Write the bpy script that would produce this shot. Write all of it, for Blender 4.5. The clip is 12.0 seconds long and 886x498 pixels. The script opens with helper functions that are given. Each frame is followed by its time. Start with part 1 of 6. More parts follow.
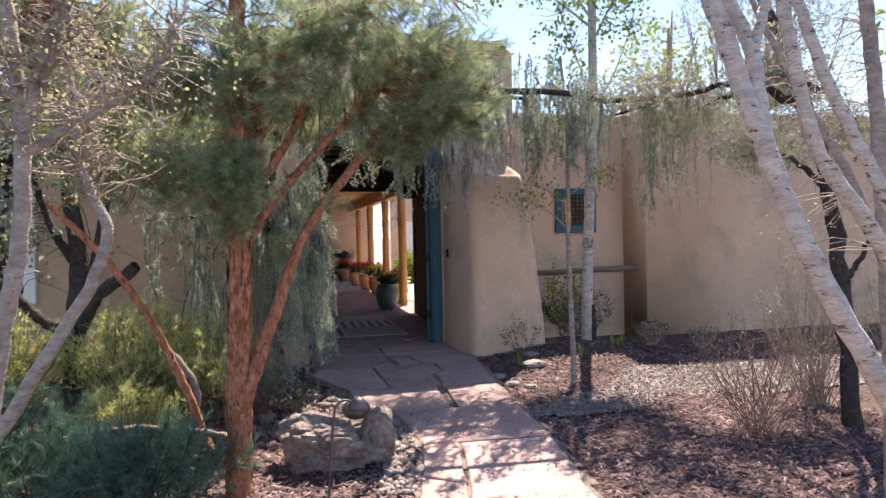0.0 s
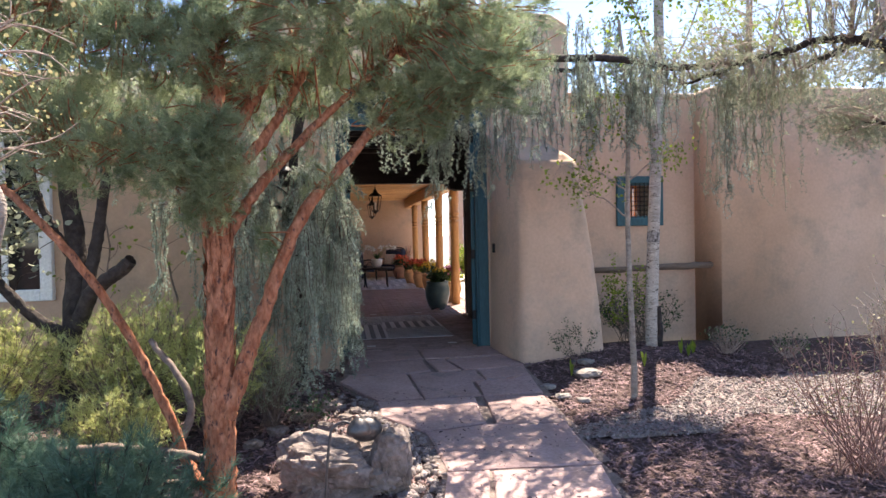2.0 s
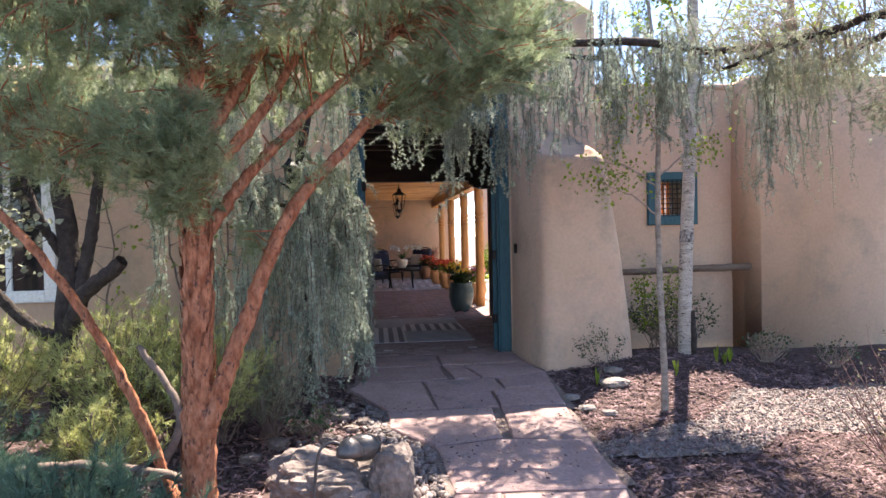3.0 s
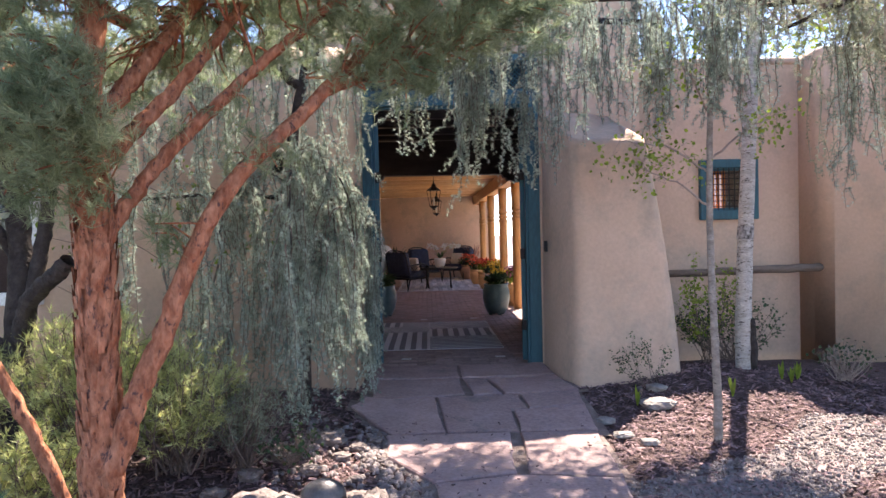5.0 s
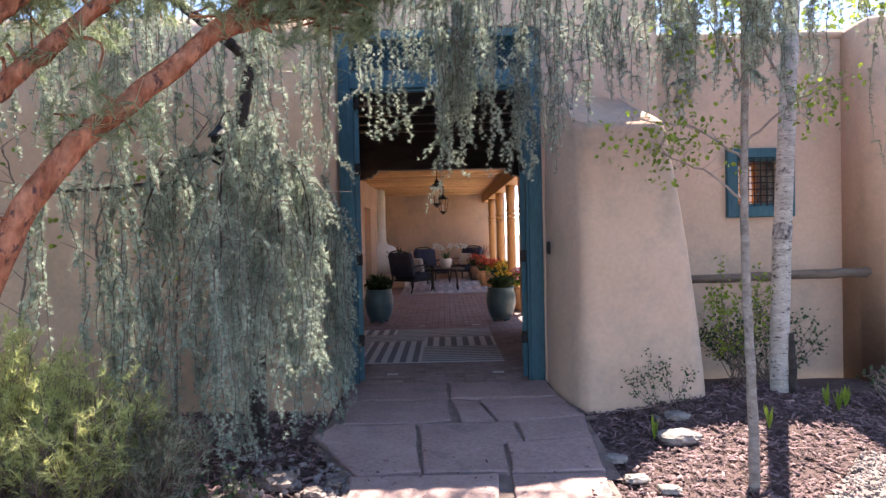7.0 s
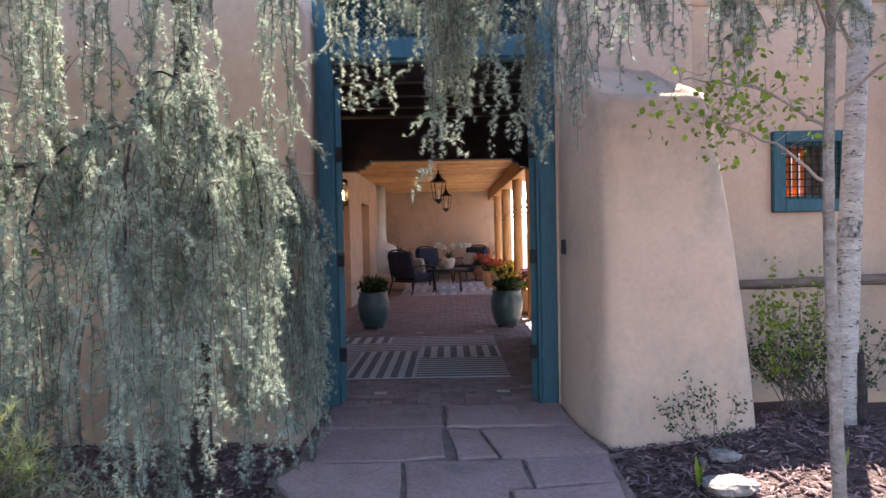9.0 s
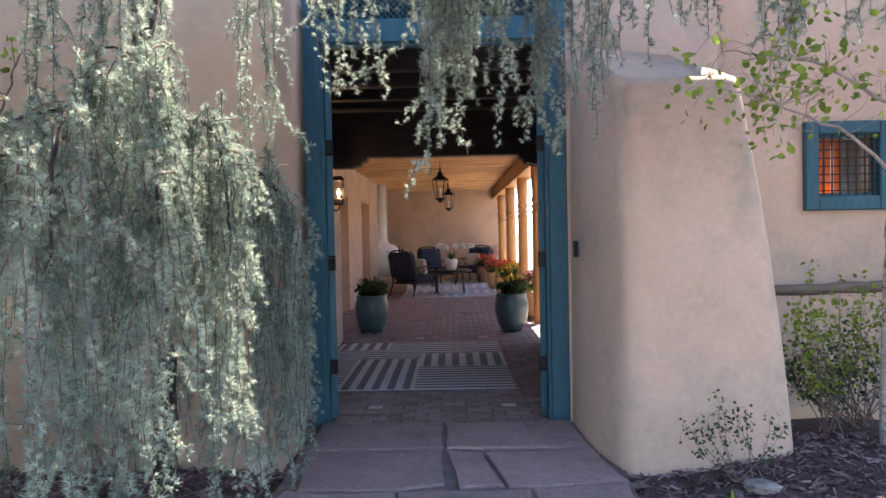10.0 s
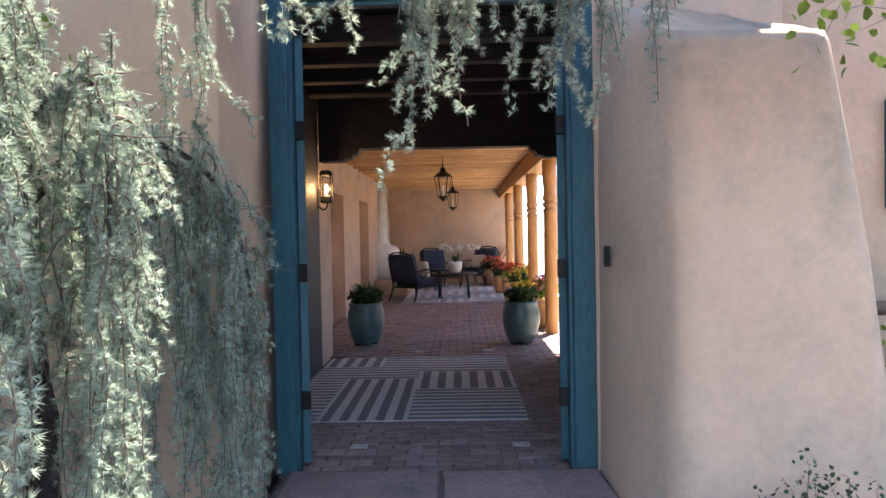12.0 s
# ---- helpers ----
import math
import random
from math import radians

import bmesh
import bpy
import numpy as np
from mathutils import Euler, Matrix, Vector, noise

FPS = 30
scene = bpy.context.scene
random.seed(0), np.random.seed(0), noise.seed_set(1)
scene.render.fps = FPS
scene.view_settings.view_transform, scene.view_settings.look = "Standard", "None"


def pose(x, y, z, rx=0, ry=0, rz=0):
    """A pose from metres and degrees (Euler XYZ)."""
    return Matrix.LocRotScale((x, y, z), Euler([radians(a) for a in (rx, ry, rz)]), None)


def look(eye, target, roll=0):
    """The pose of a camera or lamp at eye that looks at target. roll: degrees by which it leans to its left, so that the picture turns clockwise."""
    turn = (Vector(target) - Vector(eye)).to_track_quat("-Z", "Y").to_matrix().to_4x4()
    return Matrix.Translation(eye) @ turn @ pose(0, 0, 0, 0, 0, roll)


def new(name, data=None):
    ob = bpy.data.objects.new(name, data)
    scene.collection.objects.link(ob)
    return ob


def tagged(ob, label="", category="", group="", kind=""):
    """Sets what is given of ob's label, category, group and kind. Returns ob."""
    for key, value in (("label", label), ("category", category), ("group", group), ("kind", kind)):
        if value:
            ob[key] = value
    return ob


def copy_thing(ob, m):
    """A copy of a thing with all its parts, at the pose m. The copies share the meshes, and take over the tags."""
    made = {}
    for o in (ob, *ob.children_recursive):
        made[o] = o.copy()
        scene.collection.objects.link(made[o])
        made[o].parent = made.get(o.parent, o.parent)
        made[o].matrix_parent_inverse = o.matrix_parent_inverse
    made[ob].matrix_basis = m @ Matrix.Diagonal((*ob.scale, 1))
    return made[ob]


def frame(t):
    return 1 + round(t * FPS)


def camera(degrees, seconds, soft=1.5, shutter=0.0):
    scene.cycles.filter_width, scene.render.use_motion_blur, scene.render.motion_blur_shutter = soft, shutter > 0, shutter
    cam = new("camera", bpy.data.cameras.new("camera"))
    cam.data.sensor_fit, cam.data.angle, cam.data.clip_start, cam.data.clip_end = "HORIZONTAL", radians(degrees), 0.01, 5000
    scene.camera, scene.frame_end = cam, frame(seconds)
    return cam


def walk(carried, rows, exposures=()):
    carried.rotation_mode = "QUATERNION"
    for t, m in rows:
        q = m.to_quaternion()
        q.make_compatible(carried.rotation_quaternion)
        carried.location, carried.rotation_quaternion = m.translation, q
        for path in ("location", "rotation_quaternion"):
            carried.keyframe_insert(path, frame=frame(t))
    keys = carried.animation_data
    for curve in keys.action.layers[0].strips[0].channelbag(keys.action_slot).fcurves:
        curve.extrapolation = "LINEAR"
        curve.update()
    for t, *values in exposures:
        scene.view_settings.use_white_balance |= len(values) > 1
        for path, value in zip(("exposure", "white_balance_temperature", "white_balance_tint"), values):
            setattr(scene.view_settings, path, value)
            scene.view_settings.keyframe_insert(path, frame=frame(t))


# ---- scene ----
cam = camera(67.2, 12.0)
METRES, EYE, TILT, LEAN, TURN = 5.4, 1.5, 0.0, 0.0, -14.2
ROWS = [
    (0.0, 0.0, 0.0, 0.0, -0.02, -1.14, 1.14),
    (0.5, 0.0125, 0.0373, -0.004, 1.37, -1.15, 1.09),
    (1.0, 0.0249, 0.076, -0.0048, 2.57, -1.17, 1.14),
    (1.5, 0.0368, 0.1139, -0.0065, 4.07, -1.19, 1.19),
    (2.0, 0.0465, 0.1514, -0.0117, 5.71, -1.21, 1.21),
    (2.5, 0.0558, 0.1891, -0.0129, 7.06, -1.13, 1.21),
    (3.0, 0.0665, 0.2267, -0.0132, 8.44, -1.15, 1.21),
    (5.0, 0.101, 0.3857, -0.0186, 12.85, -1.16, 1.32),
    (5.5, 0.1037, 0.4271, -0.0194, 13.4, -1.14, 1.36),
    (6.0, 0.1091, 0.4676, -0.0201, 13.85, -1.16, 1.31),
    (6.5, 0.1122, 0.5103, -0.0203, 14.06, -1.2, 1.25),
    (7.0, 0.1118, 0.5525, -0.019, 14.25, -1.19, 1.29),
    (9.0, 0.0843, 0.7233, -0.0233, 14.78, -1.24, 1.1),
    (9.5, 0.0772, 0.7663, -0.0212, 14.87, -1.26, 1.08),
    (10.0, 0.0665, 0.8079, -0.0223, 15.07, -1.25, 1.13),
    (10.5, 0.056, 0.8507, -0.0212, 15.2, -1.26, 1.11),
    (11.0, 0.0488, 0.8919, -0.0207, 15.37, -1.24, 1.13),
    (11.5, 0.0402, 0.9353, -0.0208, 15.48, -1.26, 1.13),
    (12.0, 0.0313, 0.9771, -0.0188, 15.59, -1.25, 1.12),
]
walk(cam, [(t, pose(0, 0, EYE, TILT, LEAN, TURN) @ pose(METRES * x, METRES * y, METRES * z, 90 + pitch, roll, yaw)) for t, x, y, z, yaw, pitch, roll in ROWS],
     [(0.0, 1.56, 7500, 15), (3.0, 1.98, 7300, 16), (5.5, 2.1, 7100, 18), (7.0, 2.2, 7100, 18), (9.5, 2.45, 7000, 15), (12.0, 2.7, 6900, 9)])

# ---- world, sun ----
world = bpy.data.worlds.new("sky")
scene.world = world
world.use_nodes = True
SUN_DIR = Vector((0.5 * math.cos(radians(58)), 0.866 * math.cos(radians(58)), math.sin(radians(58))))
wn = world.node_tree
sky = wn.nodes.new("ShaderNodeTexSky")
sky.sky_type = "NISHITA"
sky.sun_disc = False
sky.sun_elevation = radians(58)
sky.sun_rotation = radians(30)
sky.altitude = 2100
sky.dust_density = 0.0
sky.air_density = 0.85
sky.ozone_density = 2.5
bg = wn.nodes["Background"]
bg.inputs["Strength"].default_value = 0.145
wn.links.new(sky.outputs["Color"], bg.inputs["Color"])
sun = new("sun", bpy.data.lights.new("sun", "SUN"))
sun.data.energy = 5.0
sun.data.angle = radians(0.55)
sun.data.color = (1.0, 0.95, 0.86)
sun.matrix_world = look(SUN_DIR * 40, (0, 0, 0))


# ---- materials ----
def mat(name, c1, c2, scale=6.0, rough=0.8, bump=0.3, bscale=60.0, metal=0.0, thin=0.0, rnd=0.0, spots=None, stretch=(1, 1, 1), island=0.0, spec=0.4, detail=6, grain=0.13):
    """A surface of two mixed colours at a coarse scale, grain at a fine scale with relief, and optional stains."""
    m = bpy.data.materials.new(name)
    m.use_nodes = True
    nt = m.node_tree
    N, L = nt.nodes, nt.links
    p = N["Principled BSDF"]
    p.inputs["Roughness"].default_value = rough
    p.inputs["Metallic"].default_value = metal
    p.inputs["Specular IOR Level"].default_value = spec
    co = N.new("ShaderNodeTexCoord")
    mp = N.new("ShaderNodeMapping")
    mp.inputs["Scale"].default_value = stretch
    L.new(co.outputs["Object"], mp.inputs["Vector"])
    vec = mp.outputs["Vector"]
    if rnd:
        oi = N.new("ShaderNodeObjectInfo")
        ad = N.new("ShaderNodeVectorMath")
        ad.operation = "MULTIPLY_ADD"
        ad.inputs[1].default_value = (1, 1, 1)
        sc = N.new("ShaderNodeVectorMath")
        sc.operation = "SCALE"
        sc.inputs[0].default_value = (37, 61, 23)
        L.new(oi.outputs["Random"], sc.inputs["Scale"])
        L.new(vec, ad.inputs[0])
        L.new(sc.outputs[0], ad.inputs[2])
        vec = ad.outputs[0]
    n1 = N.new("ShaderNodeTexNoise")
    n1.inputs["Scale"].default_value = scale
    n1.inputs["Detail"].default_value = detail
    n1.inputs["Roughness"].default_value = 0.62
    L.new(vec, n1.inputs["Vector"])
    cr = N.new("ShaderNodeValToRGB")
    cr.color_ramp.elements[0].position = 0.33
    cr.color_ramp.elements[1].position = 0.68
    cr.color_ramp.elements[0].color = (*c1, 1)
    cr.color_ramp.elements[1].color = (*c2, 1)
    L.new(n1.outputs["Fac"], cr.inputs["Fac"])
    col = cr.outputs["Color"]
    n2 = N.new("ShaderNodeTexNoise")
    n2.inputs["Scale"].default_value = bscale
    n2.inputs["Detail"].default_value = 4
    L.new(vec, n2.inputs["Vector"])
    if spots:
        sn = N.new("ShaderNodeTexNoise")
        sn.inputs["Scale"].default_value = spots[1]
        sn.inputs["Detail"].default_value = 8
        sn.inputs["Roughness"].default_value = 0.7
        L.new(vec, sn.inputs["Vector"])
        sr = N.new("ShaderNodeValToRGB")
        sr.color_ramp.elements[0].position = spots[2]
        sr.color_ramp.elements[1].position = spots[2] + spots[3]
        L.new(sn.outputs["Fac"], sr.inputs["Fac"])
        mx = N.new("ShaderNodeMixRGB")
        mx.inputs[2].default_value = (*spots[0], 1)
        L.new(sr.outputs["Color"], mx.inputs[0])
        L.new(col, mx.inputs[1])
        col = mx.outputs[0]
    # fine grain in value
    gr = N.new("ShaderNodeMapRange")
    gr.inputs["From Min"].default_value = 0.3
    gr.inputs["From Max"].default_value = 0.7
    gr.inputs["To Min"].default_value = 1 - grain
    gr.inputs["To Max"].default_value = 1 + grain
    L.new(n2.outputs["Fac"], gr.inputs["Value"])
    value = gr.outputs[0]
    if rnd or island:
        if island:
            src = N.new("ShaderNodeNewGeometry").outputs["Random Per Island"]
        else:
            src = oi.outputs["Random"]
        rr = N.new("ShaderNodeMapRange")
        k = island or rnd
        rr.inputs["To Min"].default_value = 1 - k
        rr.inputs["To Max"].default_value = 1 + k
        L.new(src, rr.inputs["Value"])
        mu = N.new("ShaderNodeMath")
        mu.operation = "MULTIPLY"
        L.new(value, mu.inputs[0])
        L.new(rr.outputs[0], mu.inputs[1])
        value = mu.outputs[0]
    hv = N.new("ShaderNodeHueSaturation")
    L.new(value, hv.inputs["Value"])
    L.new(col, hv.inputs["Color"])
    L.new(hv.outputs["Color"], p.inputs["Base Color"])
    if bump:
        b = N.new("ShaderNodeBump")
        b.inputs["Strength"].default_value = bump
        b.inputs["Distance"].default_value = 0.02
        L.new(n2.outputs["Fac"], b.inputs["Height"])
        L.new(b.outputs["Normal"], p.inputs["Normal"])
    if thin:
        tr = N.new("ShaderNodeBsdfTranslucent")
        ms = N.new("ShaderNodeMixShader")
        ms.inputs[0].default_value = thin
        L.new(hv.outputs["Color"], tr.inputs["Color"])
        L.new(p.outputs[0], ms.inputs[1])
        L.new(tr.outputs[0], ms.inputs[2])
        L.new(ms.outputs[0], N["Material Output"].inputs["Surface"])
    return m


def glow(name, colour, strength):
    m = bpy.data.materials.new(name)
    m.use_nodes = True
    p = m.node_tree.nodes["Principled BSDF"]
    p.inputs["Base Color"].default_value = (*colour, 1)
    p.inputs["Emission Color"].default_value = (*colour, 1)
    p.inputs["Emission Strength"].default_value = strength
    return m


def glass(name):
    m = bpy.data.materials.new(name)
    m.use_nodes = True
    p = m.node_tree.nodes["Principled BSDF"]
    p.inputs["Base Color"].default_value = (0.95, 0.97, 0.96, 1)
    p.inputs["Roughness"].default_value = 0.04
    p.inputs["Transmission Weight"].default_value = 1.0
    p.inputs["IOR"].default_value = 1.3
    return m


M_STUCCO = mat("stucco", (0.545, 0.38, 0.28), (0.625, 0.45, 0.345), 1.3, 0.92, 0.10, 26, spots=((0.40, 0.325, 0.255), 1.7, 0.50, 0.22), spec=0.15, grain=0.05)
M_TEAL = mat("teal_paint", (0.018, 0.078, 0.105), (0.028, 0.108, 0.135), 5, 0.55, 0.25, 40, stretch=(1, 1, 0.25), spots=((0.07, 0.11, 0.115), 9, 0.62, 0.1))
# near-black wood; on the passage side walls it stands in for shade
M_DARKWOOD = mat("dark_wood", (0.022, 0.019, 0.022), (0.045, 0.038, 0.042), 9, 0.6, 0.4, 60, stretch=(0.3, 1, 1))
M_VIGA = mat("peeled_pine", (0.46, 0.25, 0.11), (0.62, 0.38, 0.19), 7, 0.55, 0.3, 50, stretch=(0.25, 1, 1), spots=((0.20, 0.09, 0.04), 13, 0.66, 0.06), island=0.15)
M_POST = mat("post_wood", (0.42, 0.20, 0.075), (0.58, 0.32, 0.13), 8, 0.5, 0.3, 50, stretch=(1, 1, 0.2), spots=((0.20, 0.08, 0.03), 13, 0.66, 0.06))
# darker than the pine poles: shade in the gaps is put into this colour
M_DECK = mat("roof_deck", (0.16, 0.075, 0.03), (0.26, 0.13, 0.06), 8, 0.7, 0.4, 50, stretch=(1, 0.2, 1))
M_OLDWOOD = mat("weathered_pole", (0.10, 0.07, 0.055), (0.20, 0.15, 0.115), 12, 0.85, 0.6, 60, stretch=(0.2, 1, 1))
M_FLAG = mat("flagstone", (0.275, 0.182, 0.172), (0.365, 0.255, 0.242), 2.2, 0.8, 0.4, 35, rnd=0.16, spots=((0.21, 0.165, 0.158), 3.5, 0.55, 0.14), grain=0.16)
M_MORTAR = mat("joint_sand", (0.13, 0.095, 0.085), (0.24, 0.185, 0.165), 9, 0.95, 0.6, 90)
M_BRICK = mat("floor_brick", (0.22, 0.15, 0.138), (0.36, 0.26, 0.24), 9, 0.7, 0.35, 70, rnd=0.22)
M_BRICKS = mat("floor_bricks_far", (0.22, 0.15, 0.138), (0.36, 0.26, 0.24), 9, 0.7, 0.35, 70, island=0.22)
M_SOIL = mat("mulch_ground", (0.055, 0.032, 0.03), (0.13, 0.082, 0.075), 14, 0.95, 1.0, 60, spots=((0.04, 0.024, 0.02), 22, 0.55, 0.1))
M_CHIP = mat("bark_chip", (0.075, 0.045, 0.046), (0.26, 0.168, 0.168), 8, 0.9, 0.4, 80, island=0.65)
M_GRAVEL = mat("gravel_ground", (0.19, 0.155, 0.145), (0.31, 0.265, 0.25), 10, 0.95, 1.0, 70, spots=((0.22, 0.17, 0.15), 25, 0.55, 0.12))
M_PEBBLE = mat("pebble", (0.14, 0.115, 0.11), (0.28, 0.235, 0.225), 20, 0.85, 0.2, 90, island=0.35)
M_ROCK = mat("boulder", (0.12, 0.094, 0.083), (0.27, 0.22, 0.20), 7, 0.9, 0.9, 28, spots=((0.10, 0.08, 0.075), 9, 0.56, 0.12))
M_PALEROCK = mat("pale_rock", (0.17, 0.15, 0.138), (0.30, 0.275, 0.255), 9, 0.9, 0.7, 40, spots=((0.28, 0.22, 0.2), 8, 0.58, 0.12))
M_PINEBARK = mat("red_pine_bark", (0.25, 0.085, 0.045), (0.47, 0.215, 0.13), 26, 0.95, 1.0, 42, stretch=(1, 1, 0.45), spots=((0.09, 0.05, 0.045), 40, 0.55, 0.08), grain=0.3, spec=0.1)
M_BIRCH = mat("birch_bark", (0.36, 0.32, 0.285), (0.59, 0.54, 0.49), 9, 0.85, 0.7, 45, stretch=(1, 1, 3.2), spots=((0.10, 0.08, 0.07), 13, 0.565, 0.05), grain=0.2)
M_GREYBARK = mat("grey_bark", (0.20, 0.165, 0.14), (0.40, 0.34, 0.295), 11, 0.85, 0.6, 50, stretch=(1, 1, 2.0), spots=((0.09, 0.07, 0.06), 20, 0.6, 0.07))
M_BIRCHRING = mat("birch_ring_bark", (0.035, 0.028, 0.025), (0.50, 0.46, 0.44), 34, 0.9, 0.7, 60, stretch=(1, 1, 0.6))
M_DARKBARK = mat("dark_bark", (0.022, 0.017, 0.015), (0.07, 0.055, 0.05), 14, 0.95, 0.9, 45)
M_TWIG = mat("twig", (0.12, 0.085, 0.07), (0.24, 0.18, 0.15), 15, 0.9, 0.3, 70)
M_PALETWIG = mat("pale_twig", (0.26, 0.20, 0.17), (0.42, 0.34, 0.29), 15, 0.9, 0.3, 70)
M_REDTWIG = mat("red_twig", (0.20, 0.085, 0.07), (0.36, 0.22, 0.18), 15, 0.85, 0.3, 70)
M_PINE = mat("pine_needle", (0.15, 0.21, 0.11), (0.40, 0.46, 0.28), 6, 0.45, 0, 40, thin=0.5, island=0.35)
M_DARKPINE = mat("dwarf_pine_needle", (0.055, 0.12, 0.085), (0.13, 0.215, 0.145), 3, 0.6, 0, 40, thin=0.3, island=0.3)
M_CEDAR = mat("blue_cedar_needle", (0.13, 0.185, 0.15), (0.58, 0.65, 0.53), 7, 0.6, 0, 40, thin=0.35, island=0.3)
M_JUNIPER = mat("grey_juniper", (0.19, 0.215, 0.15), (0.38, 0.405, 0.295), 3, 0.6, 0, 40, thin=0.45, island=0.35)
M_SHRUB = mat("yellow_green_shrub", (0.36, 0.39, 0.14), (0.60, 0.61, 0.28), 4, 0.6, 0, 40, thin=0.45, island=0.3)
M_LEAF = mat("spring_leaf", (0.13, 0.20, 0.03), (0.30, 0.38, 0.055), 5, 0.5, 0, 40, thin=0.5, island=0.35)
M_DARKLEAF = mat("dark_leaf", (0.03, 0.065, 0.025), (0.07, 0.12, 0.045), 5, 0.5, 0, 40, thin=0.3, island=0.3)
M_BUD = mat("pale_bud", (0.25, 0.235, 0.12), (0.44, 0.40, 0.22), 6, 0.6, 0, 40, thin=0.4, island=0.3)
M_IRON = mat("wrought_iron", (0.012, 0.012, 0.013), (0.03, 0.028, 0.027), 20, 0.5, 0.2, 60, metal=0.6)
# lighter than the garden gravel so that it reflects sun into the portal
M_COURT = mat("bounce_court_gravel", (0.46, 0.40, 0.35), (0.60, 0.53, 0.47), 12, 0.95, 0.8, 70)
M_BRONZE = mat("dark_bronze", (0.08, 0.075, 0.075), (0.15, 0.14, 0.14), 12, 0.45, 0.2, 50, metal=0.7)
M_GLAZE = mat("glazed_pot", (0.055, 0.10, 0.115), (0.09, 0.145, 0.155), 6, 0.28, 0.1, 40)
M_TERRA = mat("terracotta", (0.52, 0.30, 0.15), (0.64, 0.41, 0.23), 5, 0.8, 0.2, 50)
M_TERRADARK = mat("brown_clay", (0.20, 0.11, 0.07), (0.30, 0.18, 0.12), 5, 0.8, 0.2, 50)
M_NAVY = mat("navy_fabric", (0.018, 0.023, 0.045), (0.035, 0.043, 0.075), 12, 0.9, 0.4, 220)
M_CREAM = mat("cream_fabric", (0.50, 0.46, 0.40), (0.62, 0.58, 0.52), 12, 0.9, 0.4, 220)
M_CERAMIC = mat("white_ceramic", (0.62, 0.62, 0.60), (0.72, 0.72, 0.70), 5, 0.35, 0.05, 40)
M_RUGLIGHT = mat("rug_pale_weave", (0.58, 0.56, 0.56), (0.70, 0.67, 0.66), 20, 0.95, 0.5, 260)
M_RUGDARK = mat("rug_grey_weave", (0.17, 0.165, 0.18), (0.24, 0.23, 0.24), 20, 0.95, 0.5, 260)
M_RUGPALE = mat("rug_pale_stripe", (0.36, 0.345, 0.35), (0.45, 0.43, 0.43), 20, 0.95, 0.5, 260)
M_RED = mat("red_petal", (0.55, 0.05, 0.03), (0.75, 0.16, 0.08), 9, 0.6, 0, 40, thin=0.3, island=0.3)
M_YELLOW = mat("yellow_petal", (0.70, 0.42, 0.03), (0.80, 0.58, 0.08), 9, 0.6, 0, 40, thin=0.3, island=0.3)
M_PINK = mat("pink_petal", (0.50, 0.09, 0.20), (0.72, 0.28, 0.36), 9, 0.6, 0, 40, thin=0.3, island=0.3)
M_LAMPGLOW = glow("lamp_glow", (1.0, 0.62, 0.25), 14.0)
M_GLASS = glass("lantern_glass")
M_WHITE = mat("white_paint", (0.70, 0.70, 0.68), (0.80, 0.80, 0.78), 5, 0.5, 0.1, 40)
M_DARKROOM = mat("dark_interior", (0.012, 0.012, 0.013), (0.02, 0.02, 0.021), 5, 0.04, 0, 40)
M_CARD = mat("printed_card", (0.55, 0.52, 0.48), (0.68, 0.66, 0.62), 30, 0.6, 0, 40, spots=((0.25, 0.2, 0.16), 40, 0.55, 0.05))


# ---- building helpers ----
def mesh_ob(name, bm, material, smooth=False):
    me = bpy.data.meshes.new(name)
    bm.normal_update()
    bm.to_mesh(me)
    bm.free()
    me.materials.append(material)
    if smooth:
        for f in me.polygons:
            f.use_smooth = True
    return new(name, me)


def thing(name, loc, label, category, group="", kind=""):
    ob = new(name)
    ob.empty_display_size = 0.1
    ob.location = loc
    return tagged(ob, label, category, group, kind)


def root_of(ob):
    while ob.parent:
        ob = ob.parent
    return ob


def part(name, bm, material, parent, label="", smooth=False, local=False):
    """One mesh under a thing or a part; the bmesh is in world places unless local."""
    if not local:
        bmesh.ops.translate(bm, vec=-root_of(parent).location, verts=bm.verts)
    ob = mesh_ob(name, bm, material, smooth)
    ob.parent = parent
    return tagged(ob, label)


def setting(name, bm, material, label, category, smooth=False):
    return tagged(mesh_ob(name, bm, material, smooth), label, category, kind="structure")


def np_mesh(name, verts, faces, material, smooth=False):
    me = bpy.data.meshes.new(name)
    nv, nf = len(verts), len(faces)
    k = faces.shape[1]
    me.vertices.add(nv)
    me.vertices.foreach_set("co", np.asarray(verts, dtype=np.float32).ravel())
    me.loops.add(nf * k)
    me.loops.foreach_set("vertex_index", np.asarray(faces, dtype=np.int32).ravel())
    me.polygons.add(nf)
    me.polygons.foreach_set("loop_start", np.arange(0, nf * k, k, dtype=np.int32))
    me.polygons.foreach_set("loop_total", np.full(nf, k, dtype=np.int32))
    if smooth:
        me.polygons.foreach_set("use_smooth", np.ones(nf, dtype=bool))
    me.update(calc_edges=True)
    me.materials.append(material)
    return new(name, me)


def np_part(name, vf, material, parent, label="", smooth=False):
    v, f = vf
    ob = np_mesh(name, v - np.array(root_of(parent).location), f, material, smooth)
    ob.parent = parent
    if name in ("shoot_growth", "twig_growth", "flaking_bark", "stem_growth", "leafage", "bloom", "foliage"):
        ob["kind"] = "stuff"
    return tagged(ob, label)


